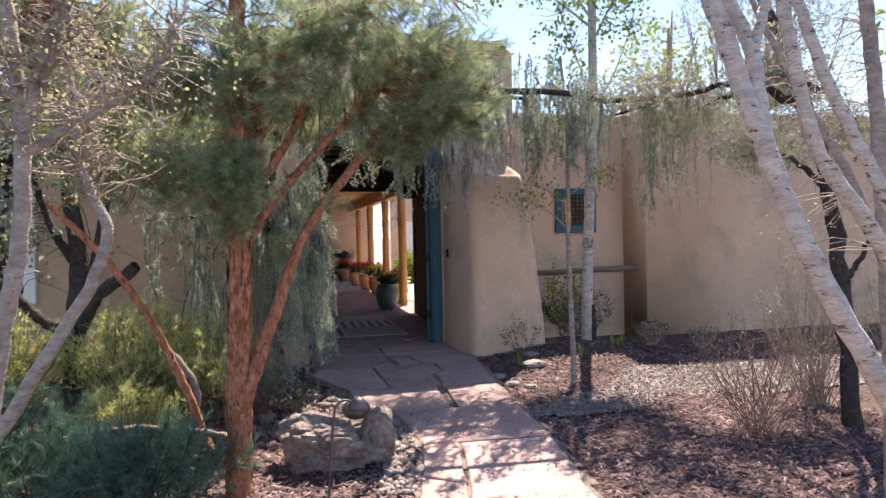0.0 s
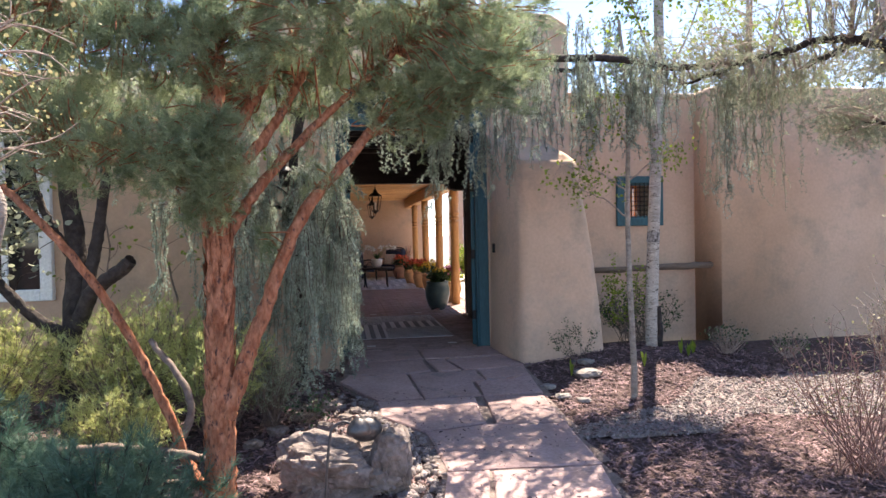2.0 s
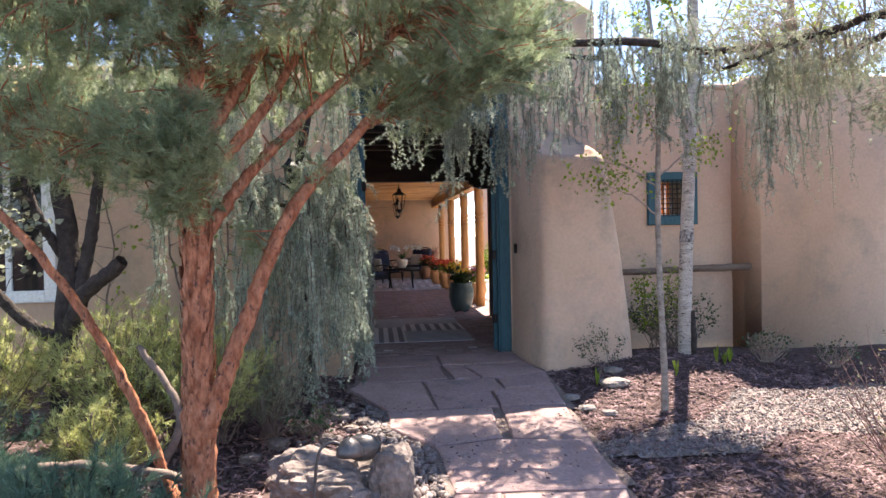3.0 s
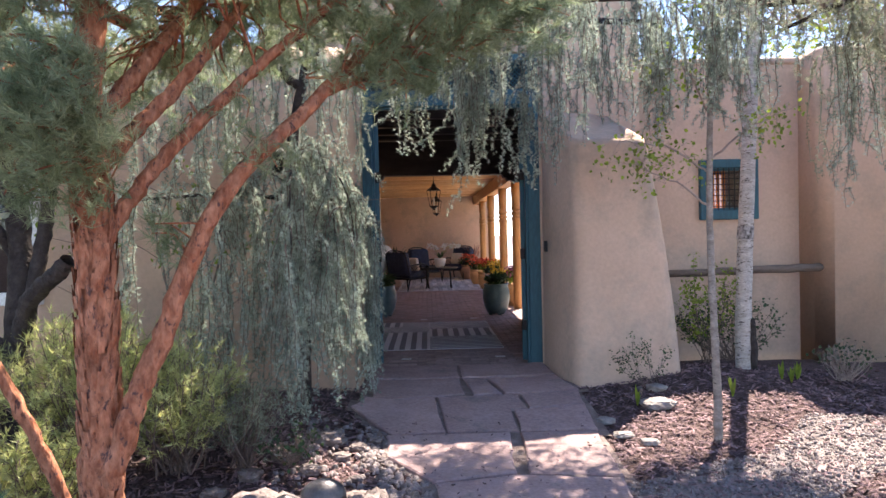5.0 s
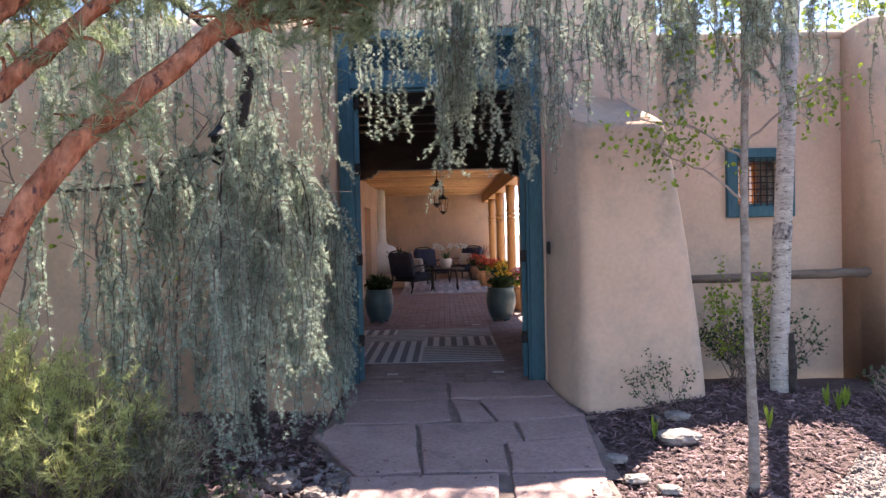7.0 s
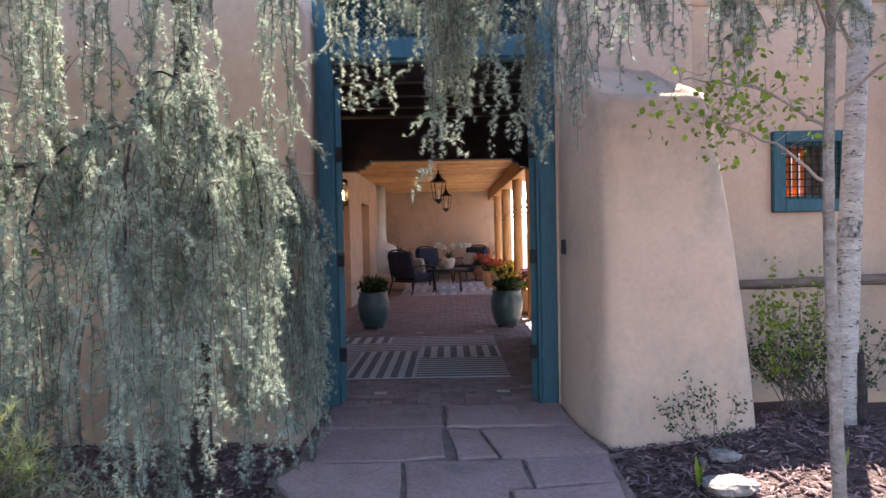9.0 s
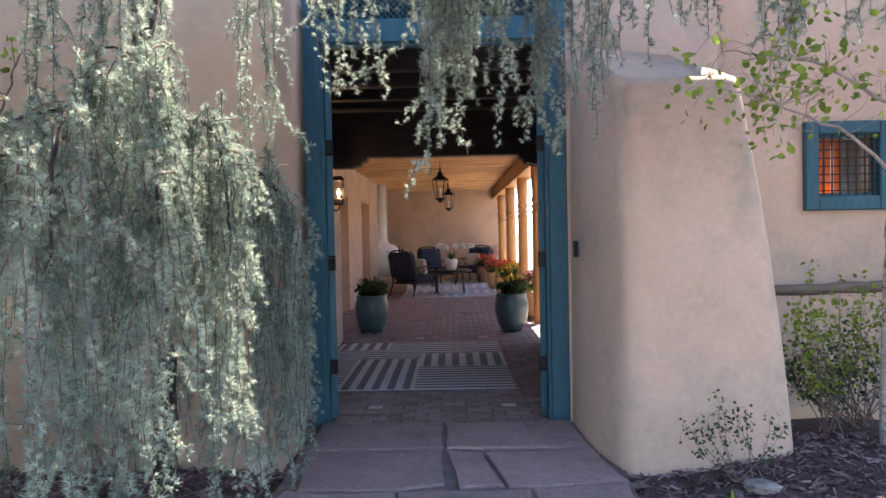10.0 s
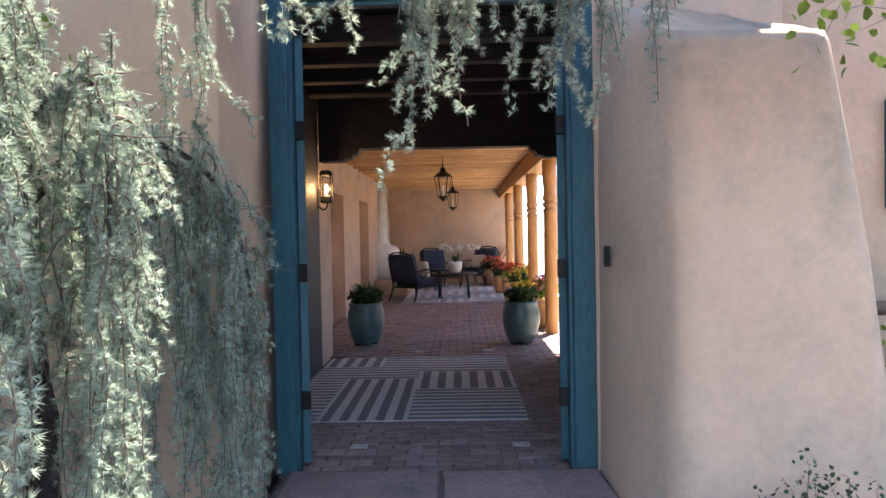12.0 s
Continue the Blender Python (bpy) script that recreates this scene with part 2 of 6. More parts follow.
def box(bm, x0, x1, y0, y1, z0, z1, bevel=0.0, seg=2):
    r = bmesh.ops.create_cube(bm, size=1.0, matrix=Matrix.Translation(((x0 + x1) / 2, (y0 + y1) / 2, (z0 + z1) / 2)) @ Matrix.Diagonal((x1 - x0, y1 - y0, z1 - z0, 1)))
    if bevel:
        es = list({e for v in r["verts"] for e in v.link_edges})
        bmesh.ops.bevel(bm, geom=es, offset=bevel, segments=seg, affect="EDGES", profile=0.5)
    return bm


def boxes(*bs, bevel=0.0, seg=2):
    bm = bmesh.new()
    for b in bs:
        box(bm, *b, bevel=bevel, seg=seg)
    return bm


def lathe(profile, n=24, at=(0, 0, 0)):
    """A turned shape from (radius, height) pairs."""
    bm = bmesh.new()
    rings = []
    for r, z in profile:
        rings.append([bm.verts.new((at[0] + r * math.cos(2 * math.pi * i / n), at[1] + r * math.sin(2 * math.pi * i / n), at[2] + z)) for i in range(n)])
    for a, b in zip(rings, rings[1:]):
        for i in range(n):
            bm.faces.new((a[i], a[(i + 1) % n], b[(i + 1) % n], b[i]))
    bm.faces.new(rings[0][::-1])
    bm.faces.new(rings[-1])
    return bm


def curve_points(pts, n):
    """n points along a smooth curve through pts."""
    P = np.array(pts, dtype=float)
    m = len(P)
    out = []
    for s in np.linspace(0, m - 1, n):
        i = min(int(s), m - 2)
        u = s - i
        p0, p1, p2, p3 = P[max(i - 1, 0)], P[i], P[i + 1], P[min(i + 2, m - 1)]
        out.append(0.5 * ((2 * p1) + (p2 - p0) * u + (2 * p0 - 5 * p1 + 4 * p2 - p3) * u * u + (3 * p1 - p0 - 3 * p2 + p3) * u ** 3))
    return np.array(out)


def tube_np(path, radii, sides=8, rough=0.0, seed=0):
    """Vertices and quads of a tapered tube along a path."""
    P = np.asarray(path, dtype=float)
    n = len(P)
    T = np.gradient(P, axis=0)
    T /= np.linalg.norm(T, axis=1)[:, None] + 1e-9
    ref = np.eye(3)[np.abs(T).max(axis=0).argmin()][None]
    A = np.cross(T, ref)
    A /= np.linalg.norm(A, axis=1)[:, None] + 1e-9
    B = np.cross(T, A)
    ang = np.linspace(0, 2 * np.pi, sides, endpoint=False)
    rad = np.asarray(radii, dtype=float)[:, None] * np.ones((n, sides))
    if rough:
        rg = np.random.RandomState(seed)
        rad *= 1 + rough * (rg.rand(n, sides) - 0.5) * 2
    V = P[:, None, :] + rad[:, :, None] * (np.cos(ang)[None, :, None] * A[:, None, :] + np.sin(ang)[None, :, None] * B[:, None, :])
    V = V.reshape(-1, 3)
    i = np.arange(n - 1)[:, None] * sides
    j = np.arange(sides)[None, :]
    k = (j + 1) % sides
    F = np.stack([i + j, i + k, i + sides + k, i + sides + j], axis=-1).reshape(-1, 4)
    return V, F


def join_np(parts):
    vs, fs, o = [], [], 0
    for v, f in parts:
        vs.append(v)
        fs.append(f + o)
        o += len(v)
    return np.concatenate(vs), np.concatenate(fs)


def limb(pts, r0, r1, n=16, sides=8, rough=0.0, seed=0, wob=0.0):
    P = curve_points(pts, n)
    if wob:
        rg = np.random.RandomState(seed + 5)
        P[1:-1] += (rg.rand(n - 2, 3) - 0.5) * wob
    return tube_np(P, np.linspace(r0, r1, n), sides, rough, seed)


def unit(v):
    return v / (np.linalg.norm(v, axis=-1, keepdims=True) + 1e-9)


def blades(base, direction, length, width, rg):
    """Thin pointed triangles from base along direction."""
    n = len(base)
    side = unit(np.cross(direction, rg.normal(size=(n, 3)))) * (np.asarray(width).reshape(-1, 1) * 0.5)
    tip = base + direction * np.asarray(length).reshape(-1, 1)
    V = np.stack([base - side, base + side, tip], axis=1).reshape(-1, 3)
    F = np.arange(n * 3).reshape(n, 3)
    return V, F


def tufts(centres, axes, per, length, width, spread, rg):
    """Brushes of needles: per blades at each centre, opening about its axis."""
    n = len(centres)
    base = np.repeat(centres, per, axis=0)
    ax = np.repeat(unit(axes), per, axis=0)
    d = unit(ax + rg.normal(size=(n * per, 3)) * spread)
    base = base + ax * (rg.rand(n * per, 1) - 0.6) * length * 0.7
    return blades(base, d, length * (0.6 + 0.6 * rg.rand(n * per)), width, rg)


def leaves_np(centres, size, rg, droop=0.3):
    """Small pointed oval leaves of four triangles' outline (as one six-sided face)."""
    n = len(centres)
    d = unit(rg.normal(size=(n, 3)) + np.array([0, 0, -droop]))
    s = unit(np.cross(d, rg.normal(size=(n, 3))))
    L = (size * (0.6 + 0.7 * rg.rand(n)))[:, None]
    W = L * 0.36
    nrm = np.cross(d, s) * L * 0.08
    pts = [centres, centres + d * L * 0.3 + s * W + nrm, centres + d * L * 0.7 + s * W * 0.75 + nrm, centres + d * L, centres + d * L * 0.7 - s * W * 0.75 + nrm, centres + d * L * 0.3 - s * W + nrm]
    V = np.stack(pts, axis=1).reshape(-1, 3)
    return V, np.arange(n * 6).reshape(n, 6)


def ground_z(x, y):
    """Height of the garden ground."""
    x, y = np.asarray(x, dtype=float), np.asarray(y, dtype=float)
    z = -0.15 + 0.15 * np.clip((y - 6.0) / 2.9, 0, 1)
    z = z + 0.17 * np.exp(-((x - 3.6) / 1.0) ** 2 - ((y - 7.9) / 0.8) ** 2)
    z = z + 0.10 / (1 + np.exp((x - 0.35) * 9)) * np.exp(-((y - 7.0) / 1.6) ** 2)
    return z


def gz(x, y):
    return float(ground_z(x, y))


# ---- ground ----
def terrain(name, xs, ys, material, lift, label, category, keep=None):
    X, Y = np.meshgrid(xs, ys)
    Z = ground_z(X, Y) + lift + 0.012 * np.sin(X * 7.3 + Y * 3.1) * np.sin(Y * 6.1 - X * 2.2)
    V = np.stack([X, Y, Z], axis=-1).reshape(-1, 3)
    nx, ny = len(xs), len(ys)
    i = np.arange(ny - 1)[:, None] * nx
    j = np.arange(nx - 1)[None, :]
    F = np.stack([i + j, i + j + 1, i + nx + j + 1, i + nx + j], axis=-1).reshape(-1, 4)
    if keep is not None:
        c = V[F].mean(axis=1)
        F = F[keep(c[:, 0], c[:, 1])]
    return tagged(np_mesh(name, V, F, material, True), label, category, kind="structure")


def path_left(y):
    return np.interp(y, [-3, 3.0, 3.9, 4.4, 5.05, 6.0, 6.4, 6.84, 7.45, 7.77, 8.9], [-0.6, 0.62, 0.8, 0.93, 1.09, 1.04, 0.73, 0.71, 0.37, 0.46, 0.43])


def path_right(y):
    return np.interp(y, [-3, 3.0, 3.8, 4.9, 6.0, 6.85, 7.4, 7.8, 8.35, 8.9], [1.1, 1.80, 1.90, 2.13, 2.23, 2.29, 2.34, 2.36, 2.28, 2.25])


xs = np.concatenate([[-400, -100, -40, -20, -12, -8], np.arange(-6, 9.01, 0.12), [11, 15, 22, 40, 100, 400]])
ys = np.concatenate([[-400, -100, -40, -20, -12, -8, -5], np.arange(-3.5, 9.01, 0.12)])
terrain("ground", xs, ys, M_SOIL, -0.03, "dark reddish bark mulch garden ground", "ground")


def fork_gravel(x, y):
    up = np.interp(x, [2.0, 2.8, 3.3, 4.0, 5.0, 14], [5.9, 6.1, 6.4, 6.95, 7.05, 6.6]) + 0.06 * np.sin(x * 5.1)
    lo = np.interp(x, [2.0, 2.4, 3.3, 3.8, 4.7, 14], [5.5, 5.6, 5.62, 5.95, 5.8, 5.4]) + 0.06 * np.sin(x * 3.3 + 1)
    return (x > 2.0) & (x < 14) & (y > lo) & (y < up)


terrain("pavement", np.arange(1.9, 12, 0.07), np.arange(5.3, 7.8, 0.07), M_GRAVEL, -0.012, "pale crushed gravel side path", "gravel path", fork_gravel)
terrain("pavement", np.arange(-1.2, 2.7, 0.07), np.arange(-3.4, 9.0, 0.07), M_MORTAR, 0.004, "sandy bed under flagstone path", "path bed",
        lambda x, y: (x > path_left(y) - 0.05) & (x < path_right(y) + 0.05))

far_ground = bmesh.new()
box(far_ground, -400, 400, 26.5, 600, -0.4, -0.05)
setting("ground", far_ground, M_GRAVEL, "distant pale ground behind the house", "ground")
# works as a reflector: its added paleness brightens the portal ceiling
court = bmesh.new()
box(court, 3.1, 30, 9.9, 26.5, -0.3, -0.012)
setting("pavement", court, M_COURT, "courtyard gravel beyond the portal, made pale to bounce sunlight in", "courtyard ground")


# ---- adobe walls ----
def outline_wall(name, outline, y0, y1, label, bevel=0.08):
    """A thick wall with the given outline in x and z, round-edged."""
    bm = bmesh.new()
    f = bm.faces.new([bm.verts.new((x, y0, z)) for x, z in outline])
    r = bmesh.ops.extrude_face_region(bm, geom=[f])
    bmesh.ops.translate(bm, vec=(0, y1 - y0, 0), verts=[v for v in r["geom"] if isinstance(v, bmesh.types.BMVert)])
    bmesh.ops.recalc_face_normals(bm, faces=bm.faces)
    es = [e for e in bm.edges if e.calc_face_angle(0) > 0.5 and min(v.co.z for v in e.verts) > -0.25]
    bmesh.ops.bevel(bm, geom=es, offset=bevel, segments=7, affect="EDGES", profile=0.5, clamp_overlap=True)
    ob = setting(name, bm, M_STUCCO, label, "adobe wall", True)
    ob.modifiers.new("normals", "WEIGHTED_NORMAL").keep_sharp = True
    return ob


GY = 8.94
# gate mass: an arch-less opening to the floor, up to the transom's top
outline_wall("wall_gate", [(-0.6, -0.3), (0.385, -0.3), (0.385, 3.32), (2.21, 3.32), (2.21, -0.3), (3.32, -0.3), (3.32, 4.1), (3.1, 4.22), (1.4, 4.28), (-0.6, 4.25)], GY, 9.22,
             "tall tan adobe wall around the teal gate", 0.05)


def buttress(name, x_in, x_out0, x_out1, y_front, y_back, top, label):
    """A rounded battered pier; x_in is its upright side along the way in."""
    bm = bmesh.new()
    rings = []
    n = 44
    hs = [-0.3, 0, 0.3, 0.6, 0.9, 1.2, 1.5, 1.75, 1.95, 2.1, 2.2, 2.28, 2.33, 2.36]
    for k, h in enumerate(hs):
        z = h / 2.36 * top if h > 0 else h
        u = max(h, 0) / 2.36
        xo = x_out0 + (x_out1 - x_out0) * (u ** 1.4)
        cap = max(0.0, (h - 2.15) / 0.21)
        yf = y_front + 0.05 * u + 0.30 * cap ** 2.2
        xi = x_in + (0.02 * u + 0.05 * cap ** 2.5)
        xo = xo - 0.05 * cap ** 2.5
        cx, cy, ax, ay = (xi + xo) / 2, (yf + y_back) / 2, abs(xo - xi) / 2, (y_back - yf) / 2
        ring = []
        for i in range(n):
            a = 2 * math.pi * i / n
            c, s = math.cos(a), math.sin(a)
            e = 0.2
            wob = 0.008 * noise.noise(Vector((i * 0.35, z * 2.2, x_in)))
            px = cx + (ax + wob) * math.copysign(abs(c) ** e, c)
            py = cy + (ay + wob) * math.copysign(abs(s) ** e, s)
            splay = min(max((8.6 - py) / 0.65, 0.0), 1.0) * min(max((cx + 0.2 - px) / (ax + 0.2), 0.0), 1.0)
            pz = z - 0.20 * cap * max(0.0, -s) - 0.10 * cap * max(0.0, c) + 0.34 * cap * max(0.0, py - yf)
            ring.append(bm.verts.new((px + 0.13 * splay, py, pz)))
        rings.append(ring)
    for a, b in zip(rings, rings[1:]):
        for i in range(n):
            bm.faces.new((a[i], a[(i + 1) % n], b[(i + 1) % n], b[i]))
    bm.faces.new(rings[-1])
    bmesh.ops.recalc_face_normals(bm, faces=bm.faces)
    return setting(name, bm, M_STUCCO, label, "adobe buttress", True)


buttress("wall_buttress", 2.25, 3.385, 3.05, 7.93, 9.1, 2.47, "rounded tan adobe buttress beside the gate")
outline_wall("wall_west", [(-9, -0.3), (0.37, -0.3), (0.37, 3.2), (-1.2, 3.25), (-9, 3.2)], 8.1, 9.4, "plain tan adobe house wall behind the cedar", 0.2)


def window_wall(name, x0, x1, z0, z1, y0, y1, hole, label):
    hx0, hx1, hz0, hz1 = hole
    bm = boxes((x0, hx0, y0, y1, z0, z1), (hx1, x1, y0, y1, z0, z1), (hx0, hx1, y0, y1, z0, hz0), (hx0, hx1, y0, y1, hz1, z1))
    bmesh.ops.remove_doubles(bm, verts=bm.verts, dist=0.001)
    return setting(name, bm, M_STUCCO, label, "adobe wall")


window_wall("wall_recess", 3.2, 5.6, -0.3, 3.2, 9.2, 9.65, (4.09, 4.67, 1.53, 2.14), "tan adobe wall with a small grilled window")
cap = boxes((3.15, 5.3, 9.17, 9.68, 3.2, 3.28), bevel=0.035)
setting("wall_cap", cap, M_STUCCO, "rounded adobe parapet top", "adobe parapet", True)


def plan_wall(name, plan, z0, z1, label, bevel):
    """A wall raised from a plan outline, with a rounded top."""
    bm = bmesh.new()
    f = bm.faces.new([bm.verts.new((x, y, z0)) for x, y in plan])
    r = bmesh.ops.extrude_face_region(bm, geom=[f])
    top = [v for v in r["geom"] if isinstance(v, bmesh.types.BMVert)]
    bmesh.ops.translate(bm, vec=(0, 0, z1 - z0), verts=top)
    bmesh.ops.recalc_face_normals(bm, faces=bm.faces)
    es = [e for e in bm.edges if all(v.co.z > z1 - 0.01 for v in e.verts)]
    bmesh.ops.bevel(bm, geom=es, offset=bevel, segments=4, affect="EDGES", profile=0.5)
    ob = setting(name, bm, M_STUCCO, label, "adobe wall", True)
    ob.modifiers.new("normals", "WEIGHTED_NORMAL").keep_sharp = True
    return ob


arc = [(5.31 - 0.14 * math.cos(a), 8.93 - 0.16 * math.sin(a)) for a in [math.pi / 2 * k / 12 for k in range(13)]]
plan_wall("wall_east", [(5.17, 9.6)] + arc + [(7, 8.76), (16, 8.74), (16, 9.6)], -0.3, 3.3, "tan adobe wall with a rounded pier", 0.07)

# ---- passage and portal behind the gate ----
PX0, PX1 = -0.52, 2.72
setting("floor", boxes((-0.6, 3.1, GY + 0.04, 24.3, -0.3, -0.022)), M_MORTAR, "sand joints under the brick floor", "floor bed")
# both side walls take the dark wood colour in place of deep shade
setting("wall_passage_west", boxes((-0.6, -0.06, 9.22, 12.3, -0.3, 3.2)), M_DARKWOOD, "passage side wall with its shade put into a dark colour", "wall")
setting("wall_passage_end", boxes((-0.6, -0.062, 12.3, 12.9, -0.3, 2.22)), M_STUCCO, "tan passage wall end", "wall")
setting("wall_passage_east", boxes((2.62, 3.1, 9.22, 12.5, -0.3, 3.2)), M_DARKWOOD, "passage side wall with its shade put into a dark colour", "wall")
setting("wall_north", boxes((-1.6, 3.3, 24.2, 24.6, -0.3, 3.4)), M_STUCCO, "tan end wall of the portal", "wall")
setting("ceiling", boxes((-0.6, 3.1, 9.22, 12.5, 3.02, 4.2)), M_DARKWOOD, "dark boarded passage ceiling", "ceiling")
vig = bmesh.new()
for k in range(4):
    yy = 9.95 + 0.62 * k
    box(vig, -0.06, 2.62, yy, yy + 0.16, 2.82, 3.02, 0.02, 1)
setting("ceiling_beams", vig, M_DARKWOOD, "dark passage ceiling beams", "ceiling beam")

# portal side wall with shallow door niches
pw = boxes((-1.1, PX0, 12.9, 15.3, -0.3, 2.75), (-1.1, PX0, 16.5, 18.3, -0.3, 2.75), (-1.1, PX0, 19.6, 24.2, -0.3, 2.75), (-1.1, PX0, 15.3, 16.5, 2.1, 2.75),
           (-1.1, PX0, 18.3, 19.6, 2.1, 2.75), (-1.1, PX0 - 0.22, 15.3, 16.5, -0.3, 2.1), (-1.1, PX0 - 0.22, 18.3, 19.6, -0.3, 2.1))
setting("wall_portal_west", pw, M_STUCCO, "tan portal wall with recessed door niches", "wall")
setting("roof", boxes((-1.6, 3.42, 12.56, 24.6, 2.84, 3.1)), M_DECK, "portal roof deck, darkened for the shade between its poles", "roof")
lat = []
rg = np.random.RandomState(3)
for k in range(19):
    yy = 12.74 + k * 0.62
    r = 0.088 + 0.010 * rg.rand()
    lat.append(tube_np(np.array([[x, yy + 0.015 * rg.randn(), 2.765 + 0.008 * rg.randn()] for x in np.linspace(-1.0, 3.35, 8)]), np.linspace(r, r * 0.94, 8), 12, 0.05, k))
v, f = join_np(lat)
tagged(np_mesh("ceiling", v, f, M_VIGA, True), "peeled orange pine pole ceiling of the portal", "ceiling", kind="structure")


def corbel_beam(y0, y1):
    """The dark carved lintel at the passage's end."""
    out = [(-0.06, 3.02), (-0.06, 2.22), (0.20, 2.22), (0.245, 2.25), (0.29, 2.245), (0.32, 2.29), (0.36, 2.30), (0.395, 2.355), (2.235, 2.345), (2.265, 2.295), (2.30, 2.29), (2.33, 2.24), (2.375, 2.245), (2.42, 2.22), (2.62, 2.22), (2.62, 3.02)]
    bm = bmesh.new()
    f = bm.faces.new([bm.verts.new((x, y0, z)) for x, z in out])
    r = bmesh.ops.extrude_face_region(bm, geom=[f])
    bmesh.ops.translate(bm, vec=(0, y1 - y0, 0), verts=[v for v in r["geom"] if isinstance(v, bmesh.types.BMVert)])
    bmesh.ops.recalc_face_normals(bm, faces=bm.faces)
    return bm


setting("lintel_beam", corbel_beam(12.35, 12.55), M_DARKWOOD, "dark carved wooden lintel with scrolled corbels", "beam")
setting("portal_beam", boxes((PX1 - 0.12, PX1 + 0.14, 12.56, 24.19, 2.40, 2.69), bevel=0.02), M_POST, "long square pine portal beam", "beam")


# ---- gate ----
gate = thing("gate", (1.32, 9.0, 0), "weathered teal wooden double gate standing open under a lattice transom", "gate")
part("gate_frame", boxes((0.35, 0.475, 8.93, 9.10, 0.0, 3.30), (2.11, 2.24, 8.93, 9.10, 0.0, 3.30), (0.475, 2.11, 8.93, 9.10, 2.765, 2.93), (0.475, 2.11, 8.93, 9.10, 3.22, 3.30), bevel=0.006, seg=1), M_TEAL, gate)
part("stop_moulding", boxes((0.475, 0.495, 8.96, 9.03, 0.0, 2.745), (2.09, 2.11, 8.96, 9.03, 0.0, 2.745), (0.475, 2.11, 8.96, 9.03, 2.74, 2.763)), M_TEAL, gate)
lattice = []
for k in range(-8, 45):
    x0 = 0.49 + k * 0.045
    for s in (1, -1):
        pa = [x0, 9.0 + 0.006 * s, 2.93] if s > 0 else [x0 + 0.29, 9.0 + 0.006 * s, 2.93]
        pb = [x0 + 0.29, 9.0 + 0.006 * s, 3.22] if s > 0 else [x0, 9.0 + 0.006 * s, 3.22]
        pts = np.array([pa, pb])
        lo, hi = 0.475, 2.11
        d = pts[1] - pts[0]
        ta, tb = sorted(((lo - pts[0][0]) / d[0], (hi - pts[0][0]) / d[0]))
        ta, tb = max(0, ta), min(1, tb)
        if tb - ta > 0.05:
            lattice.append(tube_np(np.array([pts[0] + d * ta, pts[0] + d * tb]), [0.006, 0.006], 4))
np_part("lattice", join_np(lattice), M_TEAL, gate, "teal diagonal lattice")


def gate_leaf(side):
    """A plank leaf swung back past square, hung on the frame's inner edge."""
    hx = 0.515 if side < 0 else 2.07
    turn = Matrix.Translation((hx, 9.07, 0)) @ Matrix.Rotation(radians(24 if side < 0 else -24), 4, "Z")

    def swung(*bs, bevel=0.004):
        bm = boxes(*bs, bevel=bevel, seg=1)
        bmesh.ops.transform(bm, matrix=turn, verts=bm.verts)
        return bm

    w = 0.026
    leaf = part("gate_leaf", swung((-w, w, 0.0, 0.11, 0.03, 2.74), (-w, w, 0.66, 0.77, 0.03, 2.74), (-w, w, 0.11, 0.66, 0.03, 0.25), (-w, w, 0.11, 0.66, 1.25, 1.40), (-w, w, 0.11, 0.66, 2.56, 2.74)), M_TEAL, gate)
    for k in range(4):
        y0 = 0.112 + k * 0.137
        for z0, z1 in ((0.252, 1.248), (1.402, 2.558)):
            part("plank", swung((-0.014, 0.014, y0, y0 + 0.132, z0, z1), bevel=0.003), M_TEAL, leaf)
    for z in (0.36, 1.13, 1.98, 2.60):
        xh = (0.48, 0.547) if side < 0 else (2.038, 2.105)
        part("hinge", boxes((xh[0], xh[1], 9.036, 9.062, z, z + 0.11), bevel=0.004, seg=1), M_IRON, leaf, "black iron hinge")
    return leaf


gate_leaf(-1)
gate_leaf(1)
part("latch_plate", boxes((2.225, 2.256, 8.62, 8.65, 1.21, 1.32), bevel=0.004, seg=1), M_IRON, thing("wall_plate", (2.245, 8.635, 1.21), "small dark iron plate fixed on the adobe wall", "wall plate"))

# ---- grilled window ----
win = tagged(new("window_1"), "small teal framed window with an iron grille", "window", kind="structure")
win.location = (4.4, 9.2, 1.5)
part("window_frame", boxes((4.05, 4.15, 9.15, 9.30, 1.503, 2.165), (4.60, 4.70, 9.15, 9.30, 1.503, 2.165), (4.15, 4.60, 9.15, 9.30, 2.07, 2.165), (4.15, 4.60, 9.15, 9.30, 1.503, 1.61), bevel=0.008, seg=1), M_TEAL, win)
part("window_sash", boxes((4.15, 4.175, 9.20, 9.26, 1.61, 2.07), (4.575, 4.60, 9.20, 9.26, 1.61, 2.07), (4.175, 4.575, 9.20, 9.26, 2.045, 2.07), (4.175, 4.575, 9.20, 9.26, 1.61, 1.635)), M_TEAL, win)
for k in range(7):
    x = 4.19 + k * 0.061
    part("grille_bar", boxes((x, x + 0.009, 9.17, 9.18, 1.61, 2.07)), M_IRON, win)
for k in range(7):
    z = 1.645 + k * 0.061
    part("grille_bar", boxes((4.15, 4.60, 9.18, 9.189, z, z + 0.009)), M_IRON, win)
pane = part("pane", boxes((4.175, 4.575, 9.235, 9.24, 1.635, 2.045)), M_GLASS, win)
pane.visible_shadow = False
M_BLIND = mat("amber_blind", (0.42, 0.13, 0.015), (0.60, 0.24, 0.04), 5, 0.8, 0, 60, stretch=(6, 1, 0.3), thin=0.85)
